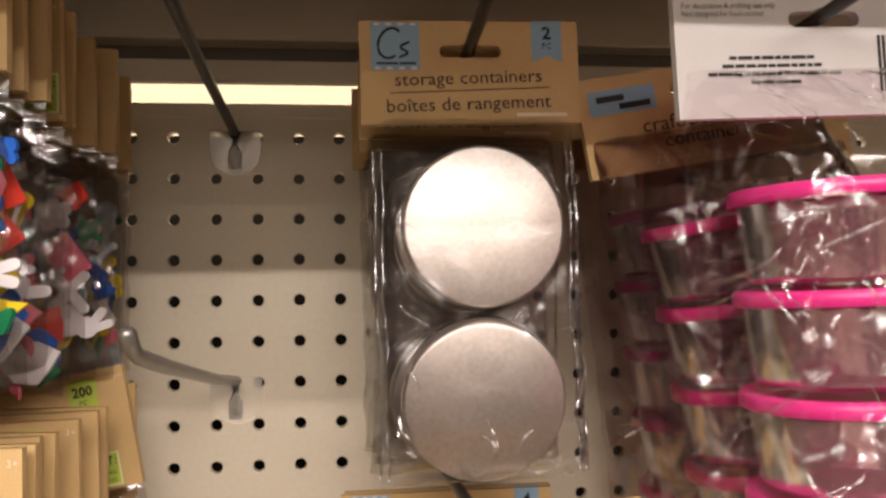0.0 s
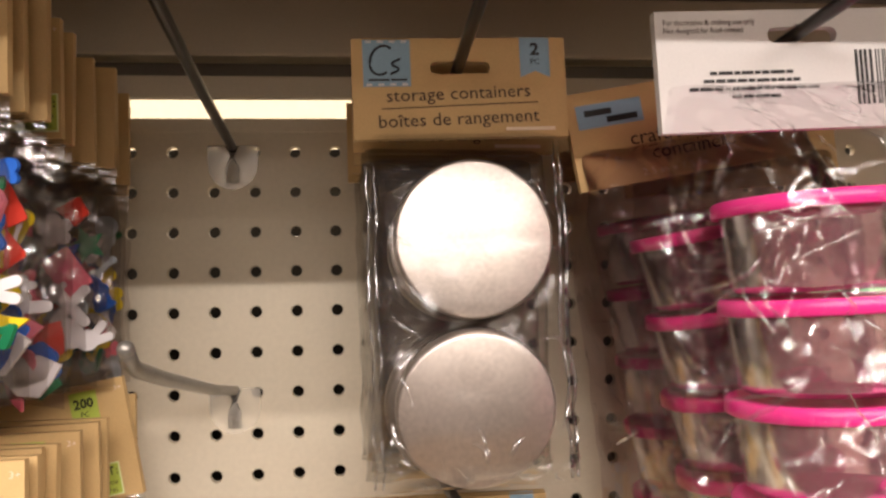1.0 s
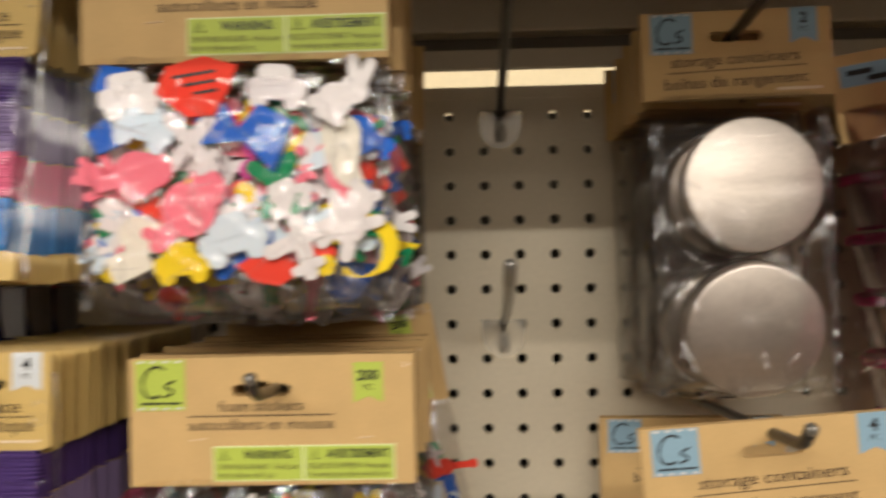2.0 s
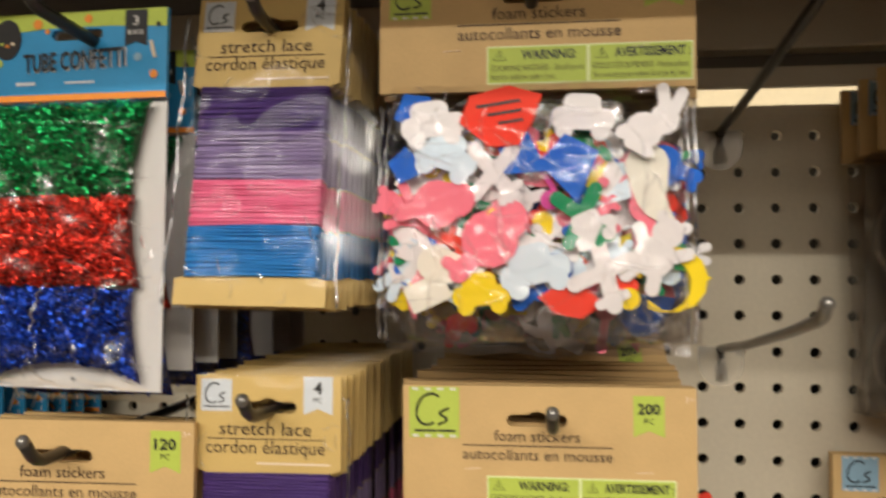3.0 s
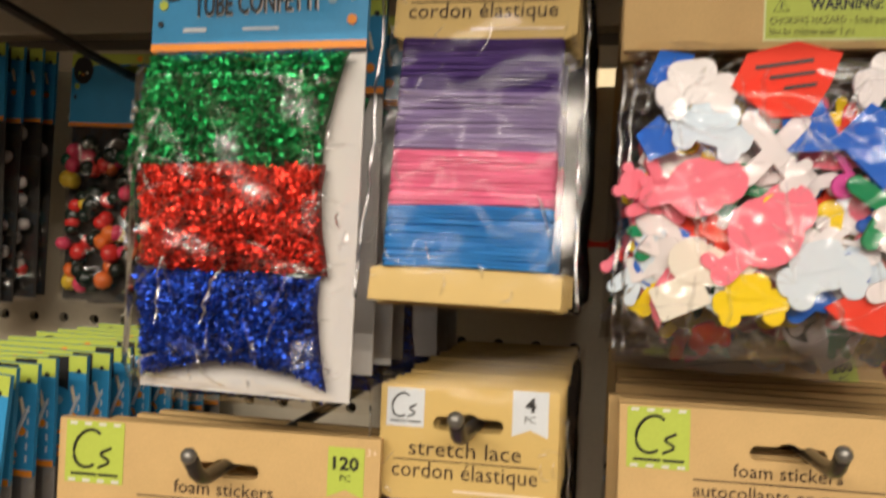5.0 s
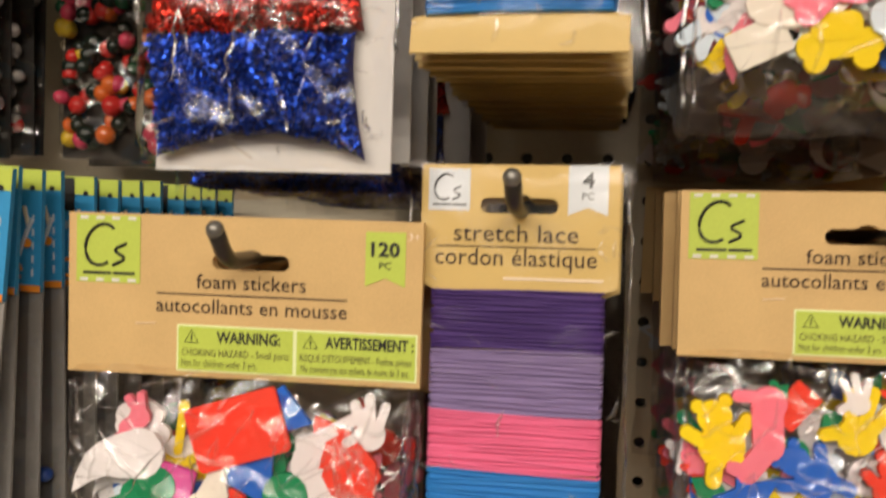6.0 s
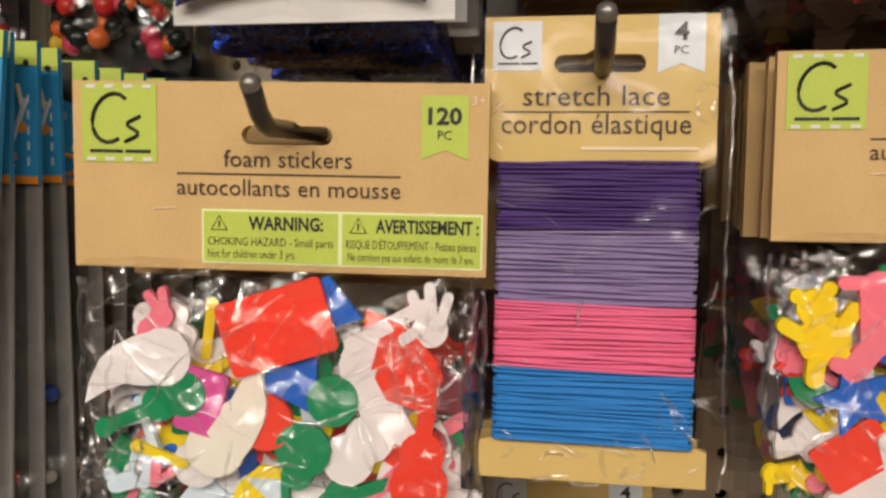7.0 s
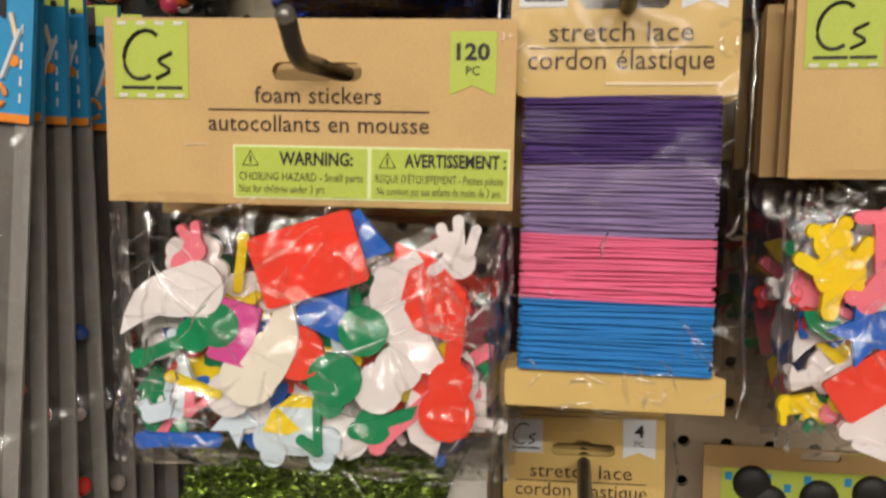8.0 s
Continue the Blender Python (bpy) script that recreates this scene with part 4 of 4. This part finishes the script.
confetti = confetti_pack(pose(-0.2934, -0.2580, 1.5716, -0.5, 0.3, -3.0), 11, ("green", "red", "blue"), "tube confetti pack of green, red and blue foil pouches")
confetti = confetti_pack(pose(-0.2960, -0.228, 1.5610, 0, 0.0, 1.0), 14, ("green", "red", "blue"), "tube confetti pack of foil pouches hanging behind its like", True)
for k, y in enumerate((-0.198, -0.168, -0.138, -0.108, -0.075)):
    copy_thing(confetti, pose(-0.2960 - 0.003 * (k % 2) + 0.006 * (k > 1), y, 1.5615 - 0.0015 * k, 0, -1.0 + rnd.uniform(-1, 1.5), rnd.uniform(-3, 3)))
green_pack = confetti_pack(pose(-0.3130, -0.1950, 1.2730, 0, 0, 0) @ Matrix.Diagonal((1.36, 1, 1, 1)), 41, ("olive", "olive", "olive"), "confetti pack of olive green foil shreds on a pale backing card")


# ---- bead packs with party headers ----
BEAD_MESH = {}


def bead_mesh(color):
    if color not in BEAD_MESH:
        bm = bmesh.new()
        bmesh.ops.create_uvsphere(bm, u_segments=10, v_segments=6, radius=0.0050)
        for v in bm.verts:
            v.co.z *= 0.82
        me = bpy.data.meshes.new("bead")
        bm.to_mesh(me)
        bm.free()
        me.shade_smooth()
        me.materials.append(BEAD[color])
        BEAD_MESH[color] = me
    return BEAD_MESH[color]


def bead_pack(m, seed, palette, n, label, total=0.170, header=0.050, w=0.0900, dim=False, small=1.0, seam=False):
    rnd = random.Random(seed)
    ob = thing("bead_pack", m, label, "craft pack", "bead packs")
    party_header(ob, w, header, words=False)
    # dim: backing coloured near black, as shade on packs deep in the rack.
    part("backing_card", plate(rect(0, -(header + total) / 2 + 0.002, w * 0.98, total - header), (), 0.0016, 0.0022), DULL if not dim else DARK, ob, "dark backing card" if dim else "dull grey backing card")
    if seam:
        part("bag_seam", plate(rect(w / 2 - 0.003, -(header + total) / 2 + 0.002, 0.006, total - header), (), 0.0002, 0.0014), SEAM, ob, "pale sealed edge of the bag")
        ring = [(w / 2 - 0.0125 + 0.004 * math.cos(a), -0.0017, -header + 0.0085 + 0.004 * math.sin(a)) for a in np.linspace(0, 5.8, 12)]
        part("scissor_loop", tube(ring, 0.0009, 5), ORANGE, ob)
        part("scissor_blade", tube([(w / 2 - 0.0100, -0.0017, -header + 0.014), (w / 2 - 0.0040, -0.0017, -header + 0.030)], 0.0009, 5), ICE, ob)
        for q in range(5):
            bar(ob, ICE, w / 2 - 0.0035, -header + 0.008 + 0.0055 * q, 0.0008, 0.003, -0.0015, "dash")
    for _ in range(n):
        x, z = rnd.uniform(-0.45, 0.45) * w, -header - 0.006 - (total - header - 0.014) * rnd.random() ** 0.8
        b = new("bead", bead_mesh(rnd.choice(palette)))
        b.parent = ob
        b.matrix_basis = pose(x, -0.003 - rnd.uniform(0, 0.006), z, rnd.uniform(0, 180), rnd.uniform(0, 180), 0) @ Matrix.Scale(small * rnd.uniform(0.85, 1.1), 4)
    me = film_mesh(w * 0.99, total - header + 0.003, 0.010, seed, nx=22, nz=30, creases=14, amp=0.0022, top_flat=0.12)
    f = mesh_part("film_bag", me, FILM, ob, "clear crinkled plastic bag", True)
    f.location = (0, -0.001, -header + 0.002)
    return ob


MIXED = ("red", "black", "black", "black", "green", "yellow", "orange", "red", "pink")
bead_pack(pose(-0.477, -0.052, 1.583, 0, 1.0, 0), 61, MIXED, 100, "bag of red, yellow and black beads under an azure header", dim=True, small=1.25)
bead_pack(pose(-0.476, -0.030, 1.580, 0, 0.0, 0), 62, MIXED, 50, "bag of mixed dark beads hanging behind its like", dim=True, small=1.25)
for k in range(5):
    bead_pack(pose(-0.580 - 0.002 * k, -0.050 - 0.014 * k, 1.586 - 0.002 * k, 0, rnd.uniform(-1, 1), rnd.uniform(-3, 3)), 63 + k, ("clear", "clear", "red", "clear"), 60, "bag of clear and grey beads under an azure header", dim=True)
for k, (y, lean) in enumerate(((-0.257, 5.0), (-0.246, 1.8), (-0.230, 1.2), (-0.213, -0.6), (-0.190, 0.0), (-0.172, 0.8), (-0.150, 0.0), (-0.126, -1.0), (-0.104, 0.5), (-0.082, 0.0), (-0.060, -0.5), (-0.038, 0.5))):
    bead_pack(pose(-0.4490 + 0.1 * math.sin(radians(lean)) - 0.0008 * k, y, 1.4030 - (0.004 if k > 4 else 0.001 * k), rnd.uniform(-1, 1), lean, 2.0), 80 + k, ("clear", "red", "yellow", "clear", "blue", "clear"), 30,
              "bag of small beads under an azure and lime header", total=0.26, small=0.75, seam=True)


# ---- tins: storage containers ----
def round_tin(ob, x, z, d=0.0722, deep=0.020, tilt=0.0):
    """A low screw-lid tin: a lid with a rolled rim and a narrower body."""
    prof = [(0.0, -0.0002), (d / 2 - 0.0016, 0.0), (d / 2 - 0.0005, 0.0005), (d / 2, 0.0016), (d / 2 + 0.0002, 0.0085), (d / 2 - 0.0003, 0.0092)]
    body = [(d / 2 - 0.0010, 0.0092), (d / 2 - 0.0012, deep - 0.002), (d / 2 - 0.0030, deep), (0.0, deep)]
    for name, pr, mat in (("lid", prof, TIN), ("tin_body", body, TINSIDE)):
        bm = bmesh.new()
        seg, rings = 56, []
        for r, dy in pr:
            rings.append([bm.verts.new((x, -deep + dy, z))] if r == 0 else [bm.verts.new((x + r * math.cos(2 * math.pi * k / seg), -deep + dy, z + r * math.sin(2 * math.pi * k / seg))) for k in range(seg)])
        for a, b in zip(rings, rings[1:]):
            for k in range(seg):
                k2 = (k + 1) % seg
                bm.faces.new([v for v in ((a[0], b[k], b[k2]) if len(a) == 1 else (a[k], a[k2], b[0]) if len(b) == 1 else (a[k], a[k2], b[k2], b[k]))])
        bmesh.ops.recalc_face_normals(bm, faces=bm.faces[:])
        bmesh.ops.rotate(bm, cent=(x, -deep / 2, z), matrix=Matrix.Rotation(radians(-tilt), 3, "X"), verts=bm.verts[:])
        part(name, bm, mat, ob, "brushed silver tin lid" if name == "lid" else "", True)


def tin_pack(m, seed, label, tins=2, total=0.212, words=("storage containers", "boîtes de rangement"), count="2", h=0.0485, w=0.1030, film=TAUTFILM):
    ob = thing("storage_tin_pack", m, label, "craft pack", "tin container packs")
    card = kraft_header(ob, w, h)
    y = -0.0023
    emblem(card, -w / 2 + 0.0165, -0.0120, 0.0225, SKY, y)
    flag(card, w / 2 - 0.0150, 0.0, 0.0145, 0.0195, SKY, y, count, "PC")
    lettering(words[0], 0.0690, 0.0088, INK, card, -0.001, -0.0298, y - 0.0004, 1.6)
    part("rule", plate([(-0.0380, -0.0342), (0.0370, -0.0318), (0.0370, -0.0314), (-0.0380, -0.0338)], (), y - 0.0003, y), INK, card)
    lettering(words[1], 0.0770, 0.0088, INK, card, -0.001, -0.0420, y - 0.0004, 1.6)
    bar(card, PALEINK, w / 2 - 0.0185, -0.0445, 0.024, 0.0016, y - 0.0002)
    for k in range(tins):
        round_tin(ob, 0.0005 - 0.0023 * k, -0.0980 - 0.0752 * k, tilt=(1.0, -11.5)[k % 2])
    me = film_mesh(w * 0.92, total - h + 0.004, 0.0265, seed, nx=80, nz=120, creases=44, amp=0.0026, top_flat=0.16, foot=0.88, calm=[(0.0005 - 0.0023 * k, h - 0.101 - 0.0752 * k, 0.036) for k in range(tins)])
    f = mesh_part("film_bag", me, film, ob, "clear crinkled plastic bag", True)
    f.location = (0.0, 0.0, -h + 0.003)
    if film == TAUTFILM:
        add_rim(f, 80, 120, seed + 200)
        add_folds(f, 80, 120, 60, seed + 150, 0.0010, (0.006, 0.020), hem=True)
    return ob


tin_first = tin_pack(pose(0.1635, -0.1440, 1.5790, -1.0, -1.0, 0), 15, "two round silver tins in a clear bag under a kraft header")
tin_back = tin_pack(pose(0.1645, -0.114, 1.5770, 0, 0.5, 1.0), 16, "two round silver tins in a shade-tinted bag behind their like", film=SHADEFILM)
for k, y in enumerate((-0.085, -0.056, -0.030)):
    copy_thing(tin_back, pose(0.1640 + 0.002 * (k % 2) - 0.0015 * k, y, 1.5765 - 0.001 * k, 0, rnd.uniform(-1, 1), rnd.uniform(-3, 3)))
tin_low = tin_pack(pose(0.1585, -0.2000, 1.3655, 2.0, -4.6, -2.0), 17, "small silver tins in a clear bag under a kraft header", count="4", w=0.124, h=0.058, total=0.20)
copy_thing(tin_low, pose(0.1630, -0.0350, 1.3355, 0, 0.0, 0))
copy_thing(tin_low, pose(0.1650, -0.0240, 1.3345, 0, 0.0, 0))


# ---- pink-lidded tubs ----
def tub(ob, x, y, z, r=0.0398, high=0.0335):
    """A round clear tub, a little narrower at the foot, under a flanged pink lid."""
    def lathe(prof, seg=40):
        bm = bmesh.new()
        rings = [[bm.verts.new((x + a * math.cos(2 * math.pi * k / seg), y + a * math.sin(2 * math.pi * k / seg), z + b)) for k in range(seg)] for a, b in prof]
        for p, q in zip(rings, rings[1:]):
            for k in range(seg):
                bm.faces.new((p[k], p[(k + 1) % seg], q[(k + 1) % seg], q[k]))
        return bm
    lid = lathe([(0.001, -0.0012), (r - 0.006, -0.0012), (r - 0.005, 0.0), (r - 0.001, 0.0), (r, -0.0008), (r + 0.0003, -0.0058), (r - 0.0008, -0.0064), (r - 0.0020, -0.0060), (r - 0.0024, -0.0020), (0.001, -0.0026)])
    o = part("lid", lid, PINK, ob, "hot pink plastic lid", True)
    cup = lathe([(r - 0.0028, -0.0050), (r - 0.0034, -0.0120), (r - 0.0055, -high - 0.001), (r - 0.0080, -high - 0.0035), (0.001, -high - 0.0035)])
    part("cup", cup, TUB, o, "clear plastic cup", True)


def tub_pack(m, seed, label, brown, film=FILM):
    ob = thing("pink_tub_pack", m, label, "craft pack", "pink tub packs")
    w, h = 0.1240, 0.0490
    card = part("header_card", plate(rect(0, -h / 2, w, h), (slot_outline(0.0, -0.0105, 0.030, 0.0062),), -0.0022, 0.0022), KRAFT if brown else WHITE, ob, "kraft header card" if brown else "white back of a folded header card")
    y = -0.0023
    if brown:
        bar(card, SKY, -0.040, -0.0125, 0.034, 0.0120, y - 0.0001, "maker_panel")
        bar(card, BLACK, -0.046, -0.0110, 0.014, 0.0030, y - 0.0004)
        bar(card, BLACK, -0.034, -0.0152, 0.016, 0.0030, y - 0.0004)
        lettering("craft/bead", 0.044, 0.0105, INK, card, -0.010, -0.0300, y - 0.0004)
        lettering("containers", 0.044, 0.0105, INK, card, 0.000, -0.0385, y - 0.0004)
        lettering("2.5 in x 1.5 in", 0.034, 0.0050, PALEINK, card, -0.012, -0.0460, y - 0.0004)
    else:
        lettering("For decorative & crafting use only", 0.0385, 0.0032, INK, card, -0.0395, -0.0058, y - 0.0004)
        lettering("Not designed for food contact", 0.0335, 0.0032, INK, card, -0.0420, -0.0090, y - 0.0004)
        r3 = random.Random(8)
        for k, wd in enumerate((0.036, 0.042, 0.054, 0.019)):
            px = -0.0225 - wd / 2
            while px < -0.0225 + wd / 2 - 0.001:
                bw = r3.uniform(0.002, 0.006)
                bar(card, BLACK, px + bw / 2, -0.0255 - 0.0032 * k, bw, 0.0013, y - 0.0002)
                px += bw + 0.0007
        r2 = random.Random(5)
        px = 0.0225
        while px < 0.055:
            bw = r2.choice((0.0004, 0.0007, 0.0011))
            bar(card, BLACK, px, -0.0285, bw, 0.0225, y - 0.0002, "stripe")
            px += bw + r2.choice((0.0006, 0.0009, 0.0012))
    for k in range(5):
        tub(ob, 0.0, 0.0, -0.0770 - 0.0395 * k)
    me = film_mesh(w * 0.97, 0.2350, 0.0430, seed, nx=90, nz=130, creases=90, amp=0.0030, top_flat=0.17)
    f = mesh_part("film_bag", me, film, ob, "clear crinkled plastic bag", True)
    f.location = (0, -0.001, -0.030)
    add_folds(f, 90, 130, 70 if film == FILM else 45, seed + 100, 0.0009, (0.012, 0.045), 0.24)
    if not brown:
        add_folds(f, 90, 130, 30, seed + 101, 0.0006, (0.008, 0.022), 0.01, 0.13, (1.2, 0.25))
    return ob


tub_pack(pose(0.2935, -0.2180, 1.5690, 0, -2.0, 0), 23, "clear bag of pink-lidded round tubs behind a white card", False)
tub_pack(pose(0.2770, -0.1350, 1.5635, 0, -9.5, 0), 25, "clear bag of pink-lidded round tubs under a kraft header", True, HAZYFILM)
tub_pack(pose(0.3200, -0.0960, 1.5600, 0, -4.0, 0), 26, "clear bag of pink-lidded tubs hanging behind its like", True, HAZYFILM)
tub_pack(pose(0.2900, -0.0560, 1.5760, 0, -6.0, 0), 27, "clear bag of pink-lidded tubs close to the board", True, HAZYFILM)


# ---- googly eye card low on the board ----
eyes = thing("googly_eye_card", pose(-0.091, -0.060, 1.1900, 0, -1.0, 0), "lime and blue printed card with black domed craft eyes", "craft pack")
eye_card = part("card", plate(rect(0, -0.045, 0.118, 0.090), (slot_outline(0, -0.004, 0.02, 0.004),), -0.0008, 0.0008), KRAFT, eyes)
part("print_field", plate(rect(0, -0.050, 0.100, 0.076), (), -0.0012, -0.0009), LIME, eye_card)
for k in range(10):
    bar(eye_card, AZURE, -0.046 + 0.010 * k, -0.0165 - 0.005 * (k % 2), 0.0035, 0.0045, -0.0014, "print_block")
for k, (ex, ez, er) in enumerate(((-0.034, -0.020, 0.010), (-0.026, -0.031, 0.011), (0.0, -0.026, 0.010), (0.026, -0.022, 0.010), (0.012, -0.040, 0.011))):
    bm = bmesh.new()
    bmesh.ops.create_uvsphere(bm, u_segments=18, v_segments=10, radius=er, matrix=Matrix.Translation((ex, -0.0014, ez)) @ Matrix.Diagonal((1, 0.4, 1, 1)))
    part("eye_dome", bm, BLACK, eyes, "glossy black dome", True)
